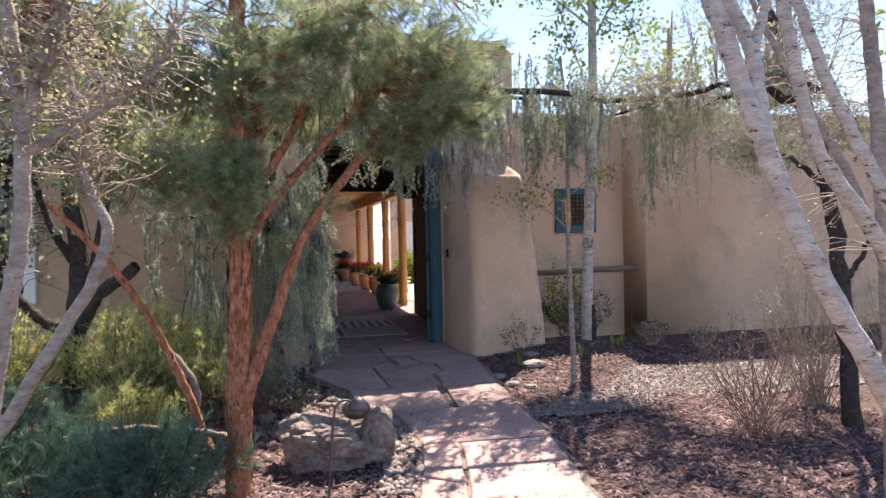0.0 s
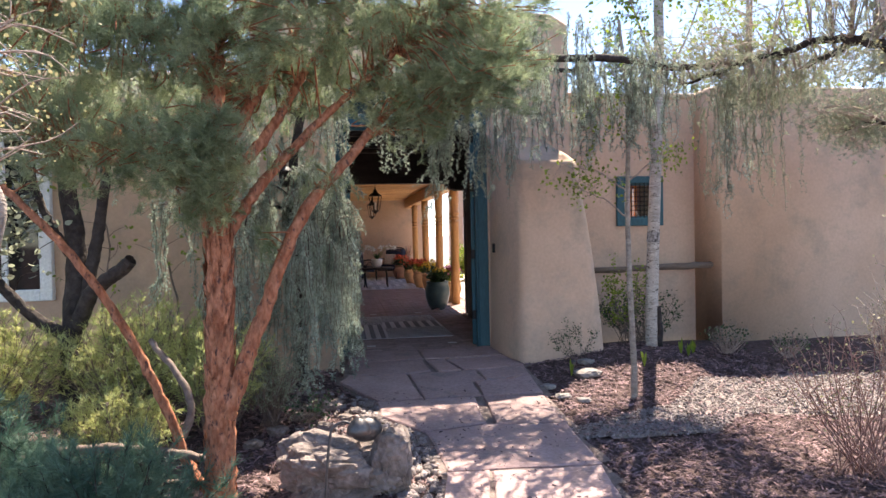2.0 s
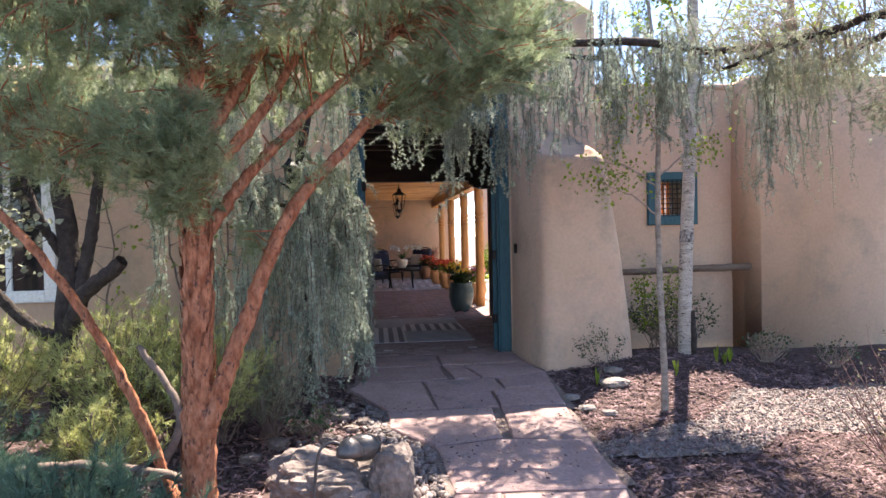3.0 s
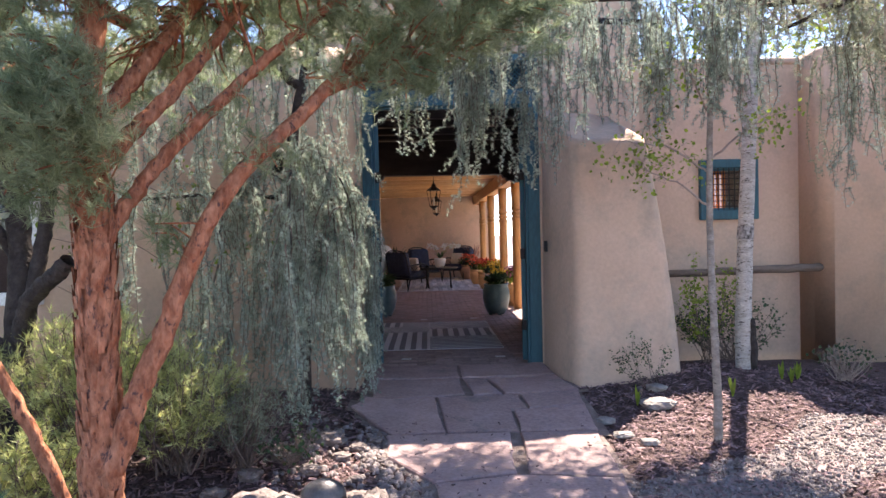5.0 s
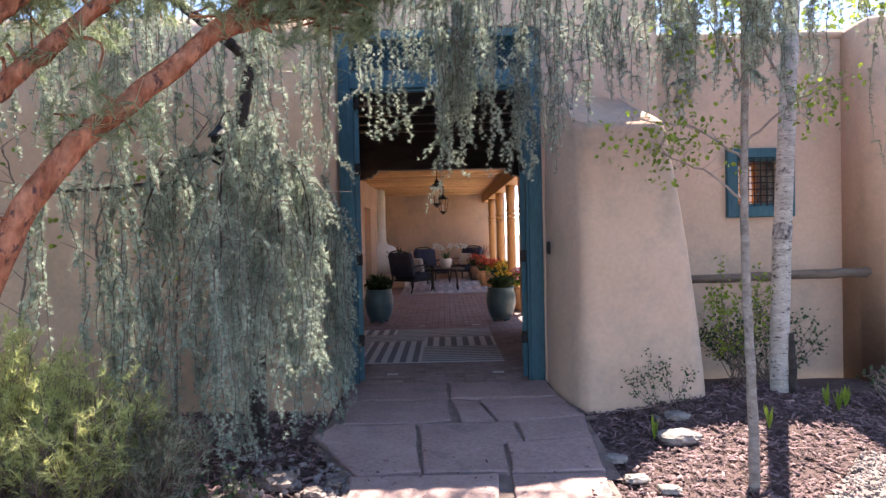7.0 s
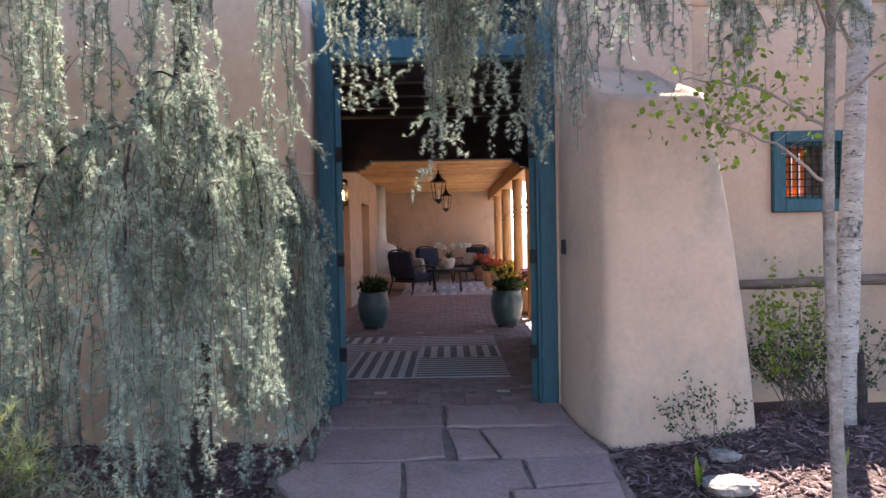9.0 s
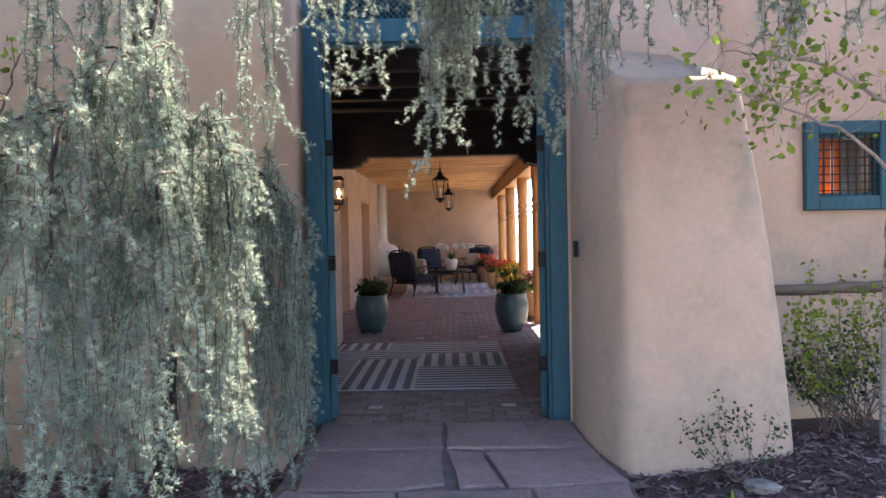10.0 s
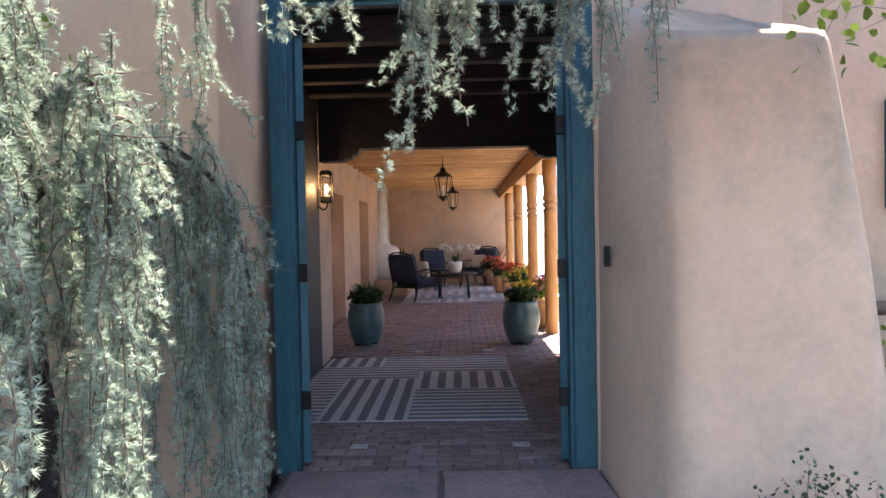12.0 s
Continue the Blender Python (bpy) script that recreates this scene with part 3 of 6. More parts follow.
for k in range(3):
    x = 4.27 + k * 0.062
    part("blind_slat", boxes((x, x + 0.042, 9.40 + 0.008 * (k % 2), 9.403 + 0.008 * (k % 2), 1.55, 2.12)), M_BLIND, win, "amber translucent blind slat")
# added panels keep sky light out of the hole, open behind the slats
part("sky_block", boxes((4.092, 4.2, 9.5, 9.52, 1.532, 2.138), (4.47, 4.668, 9.5, 9.52, 1.532, 2.138), (4.2, 4.47, 9.5, 9.52, 2.02, 2.138)), M_OLDWOOD, win)

# ---- horizontal pole, portal posts ----
pole = thing("wall_pole", (4.0, 8.65, 0.95), "weathered round wooden pole spanning a wall recess", "wooden pole")
np_part("pole", limb([(3.1, 8.82, 0.955), (3.7, 8.80, 0.945), (4.4, 8.82, 0.96), (5.25, 8.86, 0.975)], 0.036, 0.045, 24, 10, 0.08, 2, 0.012), M_OLDWOOD, pole, smooth=True)


def portal_post():
    p = thing("portal_post", (0, 0, 0), "turned orange pine post with carved rings", "post", "posts along the portal")
    prof = [(0.088, 0.0), (0.09, 0.5), (0.088, 1.2), (0.09, 1.66), (0.10, 1.68), (0.10, 1.71), (0.08, 1.725), (0.08, 1.745), (0.102, 1.76), (0.102, 1.80), (0.08, 1.815), (0.08, 1.835), (0.102, 1.85), (0.102, 1.89), (0.088, 1.91), (0.086, 2.0), (0.10, 2.12), (0.10, 2.40)]
    part("shaft", lathe(prof, 20), M_POST, p, smooth=True)
    return p


post0 = portal_post()
post0.location = (PX1, 14.35, 0)
for yy in (16.6, 19.3, 22.0):
    copy_thing(post0, pose(PX1, yy, 0))
part("block", boxes((2.62, 2.80, 12.60, 12.75, 0.0, 2.40), bevel=0.01, seg=1), M_DARKWOOD, thing("corner_post", (2.71, 12.67, 0), "square dark wooden post at the passage end", "post"))


# ---- pots and plants ----
def strap_leaves(bm_pts, n, length, width, rg, lean=0.7, drop=0.4):
    """Arching strap leaves rising from a point."""
    out = []
    for k in range(n):
        a = rg.rand() * 2 * np.pi
        ln = length * (0.6 + 0.6 * rg.rand())
        le = lean * (0.4 + 0.8 * rg.rand())
        d = np.array([math.cos(a), math.sin(a), 0])
        s = np.linspace(0, 1, 6)
        P = np.array(bm_pts)[None] + d[None] * (s[:, None] * ln * le) + np.array([0, 0, 1])[None] * ((s - drop * le * s * s)[:, None] * ln)
        side = np.cross(d, [0, 0, 1]) * width
        w = np.sin(np.pi * (0.12 + 0.86 * s))[:, None]
        V = np.concatenate([P - side * w, P + side * w])
        F = np.array([[i, i + 1, 6 + i + 1, 6 + i] for i in range(5)])
        out.append((V, F))
    return join_np(out)


def ball_leaves(c, r, n, size, rg, droop=0.0):
    u = unit(rg.normal(size=(n, 3)))
    P = np.array(c) + u * np.array(r) * (rg.rand(n, 1) ** 0.4)
    return leaves_np(P, size, rg, droop)


POT = [(0.10, 0.03), (0.15, 0.035), (0.195, 0.14), (0.225, 0.28), (0.22, 0.40), (0.195, 0.47), (0.205, 0.49), (0.205, 0.51), (0.175, 0.51), (0.17, 0.46), (0.02, 0.45)]


def glazed_pot(x, y, label, seed, s=1.06, flowers=False):
    p = thing("planter", (x, y, 0), label, "planter", "glazed pots flanking the passage")
    part("pot", lathe([(r * s, z * s) for r, z in POT], 32, (x, y, 0)), M_GLAZE, p, smooth=True)
    for k in range(4):
        a = k * math.pi / 2 + 0.4
        part("foot", boxes((x + 0.12 * math.cos(a) - 0.03, x + 0.12 * math.cos(a) + 0.03, y + 0.12 * math.sin(a) - 0.03, y + 0.12 * math.sin(a) + 0.03, 0, 0.034), bevel=0.006, seg=1), M_GLAZE, p)
    rg = np.random.RandomState(seed)
    np_part("foliage", strap_leaves((x, y, 0.5 * s), 80, 0.33, 0.026, rg, 1.0, 0.6), M_DARKLEAF, p, "dark green broad leaves")
    np_part("leafage", ball_leaves((x, y, 0.58 * s), (0.2, 0.2, 0.09), 260, 0.07, rg), M_DARKLEAF, p)
    if flowers:
        np_part("bloom", ball_leaves((x + 0.05, y, 0.71 * s), (0.15, 0.15, 0.05), 70, 0.045, rg), M_YELLOW, p, "yellow and orange blossoms")
    return p


glazed_pot(0.24, 13.6, "tall blue-grey glazed pot with dark leafy plants", 1)
glazed_pot(2.22, 13.5, "tall blue-grey glazed pot with leaves and yellow flowers", 2, flowers=True)


def clay_pot(x, y, r, h, material, bloom, label, seed):
    p = thing("planter", (x, y, 0), label, "planter", "clay flower pots along the posts")
    part("pot", lathe([(r * 0.6, 0), (r * 0.8, h * 0.25), (r, h * 0.62), (r * 0.93, h * 0.85), (r * 0.86, h * 0.9), (r * 0.98, h * 0.94), (r * 0.98, h), (r * 0.85, h), (r * 0.82, h * 0.9), (0.02, h * 0.88)], 28, (x, y, 0)), material, p, smooth=True)
    rg = np.random.RandomState(seed)
    np_part("foliage", ball_leaves((x, y, h + 0.12), (r * 1.05, r * 1.05, 0.15), 300, 0.07, rg), M_LEAF if seed % 2 else M_DARKLEAF, p)
    np_part("bloom", ball_leaves((x, y, h + 0.22), (r * 1.0, r * 1.0, 0.13), 230, 0.06, rg), bloom, p, "bright blossoms")
    return p


clay_pot(2.72, 14.95, 0.23, 0.44, M_TERRA, M_PINK, "pale terracotta pot with pink flowers", 11)
clay_pot(2.62, 17.4, 0.25, 0.46, M_TERRA, M_YELLOW, "pale terracotta pot with yellow flowers", 12)
clay_pot(2.55, 19.0, 0.24, 0.44, M_TERRA, M_RED, "pale terracotta pot with red and yellow flowers", 13)
clay_pot(2.45, 20.7, 0.24, 0.42, M_TERRA, M_RED, "pale terracotta pot with red geraniums", 14)
clay_pot(2.30, 22.9, 0.28, 0.46, M_TERRADARK, M_RED, "brown clay pot with red leafy plant", 16)
dr = thing("planter", (2.55, 23.6, 0), "brown pot with dark spiky leaves", "planter")
part("pot", lathe([(0.14, 0), (0.2, 0.3), (0.21, 0.5), (0.17, 0.5), (0.02, 0.45)], 20, (2.55, 23.6, 0)), M_TERRADARK, dr, smooth=True)
np_part("foliage", strap_leaves((2.55, 23.6, 0.5), 36, 0.6, 0.03, np.random.RandomState(5), 0.6, 0.3), M_REDTWIG, dr, "dark red sword leaves")

# ---- fireplace, hearth, agave, firewood ----
fp = thing("fireplace", (-0.4, 21.2, 0), "rounded white adobe corner fireplace with raised hearth", "fireplace")
part("hearth", boxes((-0.52, 0.28, 20.3, 22.6, 0, 0.36), bevel=0.05, seg=3), M_STUCCO, fp, smooth=True)
part("firebox", lathe([(0.52, 0.36), (0.53, 0.8), (0.50, 1.0), (0.40, 1.12), (0.24, 1.18), (0.2, 1.3), (0.19, 2.7)], 24, (-0.5, 21.5, 0)), M_WHITE, fp, "white plastered chimney", smooth=True)
ag = thing("planter", (0.08, 20.6, 0.36), "dark pot with spiky agave on the hearth", "planter")
part("pot", lathe([(0.08, 0.36), (0.12, 0.5), (0.12, 0.58), (0.09, 0.58), (0.01, 0.55)], 18, (0.08, 20.6, 0)), M_IRON, ag, smooth=True)
np_part("foliage", strap_leaves((0.08, 20.6, 0.55), 22, 0.62, 0.032, np.random.RandomState(8), 0.75, 0.35), M_DARKLEAF, ag, "grey-green sword leaves")
for k, (dx, dz) in enumerate(((0, 0), (0.13, 0), (0.065, 0.11), (-0.065, 0.11), (0.0, 0.22))):
    lg = thing("firewood_log", (0.0 + dx, 21.2, 0.43 + dz), "split firewood log stacked on the hearth", "firewood", "stacked firewood")
    np_part("log", limb([(0.0 + dx, 21.0, 0.43 + dz), (0.0 + dx, 21.4, 0.43 + dz)], 0.06, 0.058, 4, 8, 0.15, k), M_OLDWOOD, lg)


# ---- outdoor seating ----
def lounge_chair():
    c = thing("lounge_chair", (0, 0, 0), "black wrought-iron patio chair with navy cushions", "chair", "seating round the patio table")
    part("seat_frame", boxes((-0.33, 0.33, -0.33, 0.36, 0.27, 0.31), bevel=0.01, seg=1), M_IRON, c)
    part("seat", boxes((-0.33, 0.33, -0.30, 0.38, 0.31, 0.48), bevel=0.05, seg=3), M_NAVY, c, "navy seat cushion", smooth=True)
    bm = boxes((-0.34, 0.34, -0.43, -0.22, 0.40, 1.0), bevel=0.085, seg=4)
    bmesh.ops.transform(bm, matrix=Matrix.Translation((0, -0.3, 0.42)) @ Matrix.Rotation(radians(12), 4, "X") @ Matrix.Translation((0, 0.3, -0.42)), verts=bm.verts)
    part("backrest", bm, M_NAVY, c, "tall navy back cushion", smooth=True)
    np_part("back_frame", join_np([limb([(-0.34, -0.34, 0.30), (-0.34, -0.42, 0.62), (-0.30, -0.50, 0.95), (0, -0.53, 1.03), (0.30, -0.50, 0.95), (0.34, -0.42, 0.62), (0.34, -0.34, 0.30)], 0.016, 0.016, 28, 6)] + [limb([(x, -0.38, 0.32), (x, -0.46, 0.66), (x, -0.52, 0.99)], 0.008, 0.008, 8, 5) for x in (-0.2, -0.07, 0.07, 0.2)]), M_IRON, c)
    for s in (-1, 1):
        np_part("armrest", limb([(s * 0.36, -0.42, 0.62), (s * 0.38, -0.1, 0.66), (s * 0.38, 0.25, 0.64), (s * 0.37, 0.38, 0.56), (s * 0.36, 0.34, 0.50)], 0.02, 0.018, 18, 6), M_IRON, c)
        np_part("scroll", join_np([limb([(s * 0.36, -0.3, 0.34), (s * 0.36, 0.0, 0.60), (s * 0.36, 0.28, 0.36)], 0.009, 0.009, 12, 5), limb([(s * 0.36, -0.3, 0.60), (s * 0.36, 0.0, 0.36), (s * 0.36, 0.28, 0.60)], 0.009, 0.009, 12, 5)]), M_IRON, c)
        np_part("leg", limb([(s * 0.34, 0.34, 0.60), (s * 0.35, 0.36, 0.3), (s * 0.36, 0.40, 0.03), (s * 0.36, 0.43, 0.0)], 0.02, 0.018, 12, 6), M_IRON, c)
        np_part("leg", limb([(s * 0.34, -0.34, 0.32), (s * 0.35, -0.40, 0.15), (s * 0.36, -0.47, 0.0)], 0.02, 0.018, 10, 6), M_IRON, c)
    return c


chair = lounge_chair()
chair.matrix_basis = pose(0.52, 19.3, 0.012, 0, 0, -38)
copy_thing(chair, pose(0.95, 22.3, 0.012, 0, 0, -150))
copy_thing(chair, pose(2.0, 23.2, 0.012, 0, 0, 152))


def pillow(x, y, z, rz, tilt):
    p = thing("pillow", (x, y, z), "cream cotton throw pillow leaning on a chair", "pillow", "throw pillows")
    bm = boxes((-0.2, 0.2, -0.06, 0.06, 0.0, 0.36), bevel=0.055, seg=4)
    part("cover", bm, M_CREAM, p, smooth=True, local=True)
    p.matrix_basis = pose(x, y, z, tilt, 0, rz)
    return p


pillow(0.66, 19.42, 0.48, -38, 14)
pillow(1.95, 23.02, 0.48, 152, 14)
tb = thing("patio_table", (1.32, 19.75, 0.012), "oval black iron patio coffee table", "table")
top = lathe([(0.50, 0.50), (0.52, 0.515), (0.52, 0.535), (0.50, 0.545)], 32, (0, 0, 0))
bmesh.ops.scale(top, vec=(1.0, 1.25, 1), verts=top.verts)
bmesh.ops.translate(top, vec=(1.32, 19.75, 0.012), verts=top.verts)
part("tabletop", top, M_IRON, tb)
for a in (0.6, 2.4, 3.8, 5.6):
    cx, cy = 1.32 + 0.40 * math.cos(a), 19.75 + 0.5 * math.sin(a)
    np_part("leg", limb([(cx * 0.9 + 0.132, cy, 0.51), (cx, cy, 0.3), (cx, cy, 0.1), (cx + 0.03 * math.cos(a), cy + 0.03 * math.sin(a), 0.012)], 0.022, 0.022, 10, 6), M_IRON, tb)
orch = thing("potted_orchid", (1.36, 19.6, 0.557), "white orchid in a white ceramic pot on the table", "houseplant")
part("pot", lathe([(0.09, 0.557), (0.13, 0.62), (0.155, 0.74), (0.15, 0.80), (0.13, 0.80), (0.02, 0.77)], 24, (1.36, 19.6, 0)), M_CERAMIC, orch, smooth=True)
np_part("stem_growth", join_np([limb([(1.36, 19.6, 0.78), (1.36 + dx * 0.5, 19.6, 1.08), (1.36 + dx, 19.6 + dy, 1.12)], 0.006, 0.004, 10, 5) for dx, dy in ((-0.28, 0.05), (0.34, -0.1), (0.5, 0.1), (0.16, 0.12))]), M_LEAF, orch)
rgo = np.random.RandomState(4)
np_part("foliage", strap_leaves((1.36, 19.6, 0.78), 14, 0.26, 0.03, rgo, 0.9, 0.6), M_DARKLEAF, orch)
np_part("bloom", join_np([ball_leaves((1.36 + dx, 19.6, z), (0.09, 0.07, 0.07), 34, 0.06, rgo) for dx, z in ((-0.26, 1.14), (-0.12, 1.08), (0.30, 1.12), (0.48, 1.10), (0.12, 1.12))]), M_CERAMIC, orch, "white and pale pink blossoms")


# ---- lanterns ----
def hanging_lantern(x, y, zt, s):
    l = thing("hanging_lantern", (x, y, zt), "dark iron and glass lantern hung from the ceiling", "lantern", "hanging lanterns")
    part("chain", lathe([(0.006, 0.0), (0.006, 0.245)], 6, (x, y, zt)), M_IRON, l)
    part("cap", lathe([(0.012, 0.0), (0.012, -0.06), (0.03, -0.07), (0.045, -0.10), (0.05, -0.13), (0.15, -0.21), (0.155, -0.225)], 6, (x, y, zt)), M_IRON, l)
    for k in range(6):
        a = k * math.pi / 3
        np_part("bar", tube_np(np.array([[x + 0.15 * math.cos(a), y + 0.15 * math.sin(a), zt - 0.22], [x + 0.09 * math.cos(a), y + 0.09 * math.sin(a), zt - 0.55]]), [0.007, 0.007], 5), M_IRON, l)
    part("base", lathe([(0.09, -0.55), (0.095, -0.565), (0.05, -0.60), (0.015, -0.64)], 6, (x, y, zt)), M_IRON, l)
    part("candle", lathe([(0.018, -0.55), (0.018, -0.38), (0.01, -0.375)], 8, (x, y, zt)), M_CERAMIC, l)
    return l


hanging_lantern(1.20, 16.4, 2.60, 1)
hanging_lantern(1.32, 21.0, 2.60, 1)


def wall_lantern(x, y, z, lit, label):
    """A lantern on a bracket; its wall lies towards -x."""
    w = thing("wall_lantern", (x, y, z), label, "wall lamp", "wall lanterns")
    part("back_plate", boxes((x - 0.012, x, y - 0.05, y + 0.05, z - 0.20, z + 0.02), bevel=0.004, seg=1), M_IRON, w)
    np_part("bracket", limb([(x, y, z - 0.17), (x + 0.05, y, z - 0.21), (x + 0.09, y, z - 0.17), (x + 0.085, y, z - 0.12)], 0.009, 0.007, 14, 6), M_IRON, w)
    c = x + 0.085
    part("cap", boxes((c - 0.065, c + 0.065, y - 0.065, y + 0.065, z + 0.14, z + 0.21), bevel=0.02, seg=1), M_IRON, w)
    part("base", boxes((c - 0.06, c + 0.06, y - 0.06, y + 0.06, z - 0.14, z - 0.06), bevel=0.012, seg=1), M_IRON, w)
    for dx in (-0.055, 0.055):
        for dy in (-0.055, 0.055):
            part("bar", boxes((c + dx - 0.006, c + dx + 0.006, y + dy - 0.006, y + dy + 0.006, z - 0.06, z + 0.14)), M_IRON, w)
    for zz in (0.0, 0.07):
        part("rail", boxes((c - 0.06, c + 0.06, y - 0.064, y - 0.056, z + zz, z + zz + 0.008)), M_IRON, w)
    if lit:
        part("bulb", lathe([(0.008, -0.05), (0.016, -0.01), (0.018, 0.02), (0.006, 0.06)], 10, (c, y, z)), M_LAMPGLOW, w, "glowing flame bulb")
    return w


wall_lantern(-0.05, 12.25, 1.90, True, "lit black iron lantern on the passage wall")
lamp = new("lantern_light", bpy.data.lights.new("lantern_light", "POINT"))
lamp.data.energy = 1.5
lamp.data.color = (1.0, 0.6, 0.28)
lamp.data.shadow_soft_size = 0.03
lamp.location = (0.06, 12.17, 1.91)
bench = thing("wall_bracket_panel", (-0.3, 13.2, 1.3), "dark stepped wooden panel fixed on the wall", "wall panel")
part("board", boxes((-0.515, -0.46, 13.0, 13.35, 1.15, 1.62), (-0.515, -0.46, 13.35, 13.5, 1.25, 1.55), (-0.515, -0.46, 13.5, 13.62, 1.33, 1.48), bevel=0.006, seg=1), M_OLDWOOD, bench)

# ---- rugs ----
def rug(name, x0, x1, y0, y1, z, blocks, label, tone=None):
    """A flatweave of blocks (x0, x1, y0, y1, lengthwise, pitch), striped across or lengthwise."""
    r = thing(name, ((x0 + x1) / 2, (y0 + y1) / 2, z), label, "rug")
    part("ground_weave", boxes((x0, x1, y0, y1, z, z + 0.008)), M_RUGLIGHT, r)
    bm = bmesh.new()
    for xa, xb, ya, yb, lengthwise, pitch in blocks:
        a, b = (xa, xb) if lengthwise else (ya, yb)
        n = max(int(round((b - a) / pitch)), 1)
        w = (b - a) / n
        for k in range(n):
            c = a + (k + 0.25) * w
            if lengthwise:
                box(bm, c, c + 0.5 * w, ya + 0.004, yb - 0.004, z + 0.007, z + 0.010)
            else:
                box(bm, xa + 0.004, xb - 0.004, c, c + 0.42 * w, z + 0.007, z + 0.010)
    part("stripe_weave", bm, tone or M_RUGDARK, r, "grey woven stripes")
    return r


rug("rug", 0.0, 1.95, 10.03, 12.6, 0.004,
    [(0.0, 0.35, 10.03, 11.48, 0, 0.115), (0.35, 1.04, 10.03, 11.48, 1, 0.14), (1.04, 1.95, 10.03, 11.05, 0, 0.115), (1.04, 1.95, 11.05, 11.78, 1, 0.14),
     (0.0, 1.04, 11.48, 12.08, 0, 0.13), (1.04, 1.95, 11.78, 12.6, 0, 0.13), (0.0, 0.62, 12.08, 12.6, 1, 0.14), (0.62, 1.04, 12.08, 12.6, 0, 0.13)],
    "pale and grey striped patchwork flatweave rug")
rug("rug", 0.25, 2.45, 18.7, 24.0, 0.004,
    [(0.25 + 0.73 * i, 0.98 + 0.73 * i, 18.7 + 0.88 * j, 19.58 + 0.88 * j, (i + j) % 2, 0.22) for i in range(3) for j in range(6)],
    "pale striped outdoor rug under the seating", M_RUGPALE)
for x, y in ((0.77, 9.45), (1.84, 9.46), (0.95, 12.98), (1.78, 13.02)):
    cd = thing("floor_card", (x, y, 0), "small pale square plate set on the brick floor", "floor plate", "small plates on the floor")
    part("plate", boxes((x - 0.055, x + 0.055, y - 0.04, y + 0.04, 0.003, 0.007)), M_CARD, cd)


# ---- trees ----
def scatter_ellipsoid(c, r, n, rg, shell=0.5):
    u = unit(rg.normal(size=(n, 3)))
    return np.array(c) + u * np.array(r) * (rg.rand(n, 1) ** shell)


def nearest_on(paths, P):
    A = np.concatenate(paths)
    d = ((P[:, None, :] - A[None]) ** 2).sum(-1)
    return A[d.argmin(1)]


def twigs_to(paths, P, r, rg, droop=0.1):
    """Thin curved twigs from the nearest limb to each point."""
    B = nearest_on(paths, P)
    out = []
    for a, b in zip(B, P):
        m = (a + b) / 2 + np.array([0, 0, droop * np.linalg.norm(b - a)]) + rg.normal(size=3) * 0.04
        out.append(limb([a, m, b], r, r * 0.4, 7, 4))
    return join_np(out)


def conifer_crown(zones, paths, rg, per=30, length=0.06, width=0.0022, spread=0.55, along=4, step=0.05):
    """Needle tufts at twig ends, grouped in zones (centre, radii, count)."""
    C, AX, ends = [], [], []
    for c, r, n in zones:
        P = scatter_ellipsoid(c, r, n, rg)
        B = nearest_on(paths, P)
        d = unit(P - B + rg.normal(size=P.shape) * 0.15 + np.array([0, 0, 0.12]))
        ends.append(P)
        for k in range(along):
            C.append(P - d * step * k + rg.normal(size=P.shape) * 0.022)
            AX.append(d + rg.normal(size=P.shape) * 0.25)
    return tufts(np.concatenate(C), np.concatenate(AX), per, length, width, spread, rg), np.concatenate(ends)


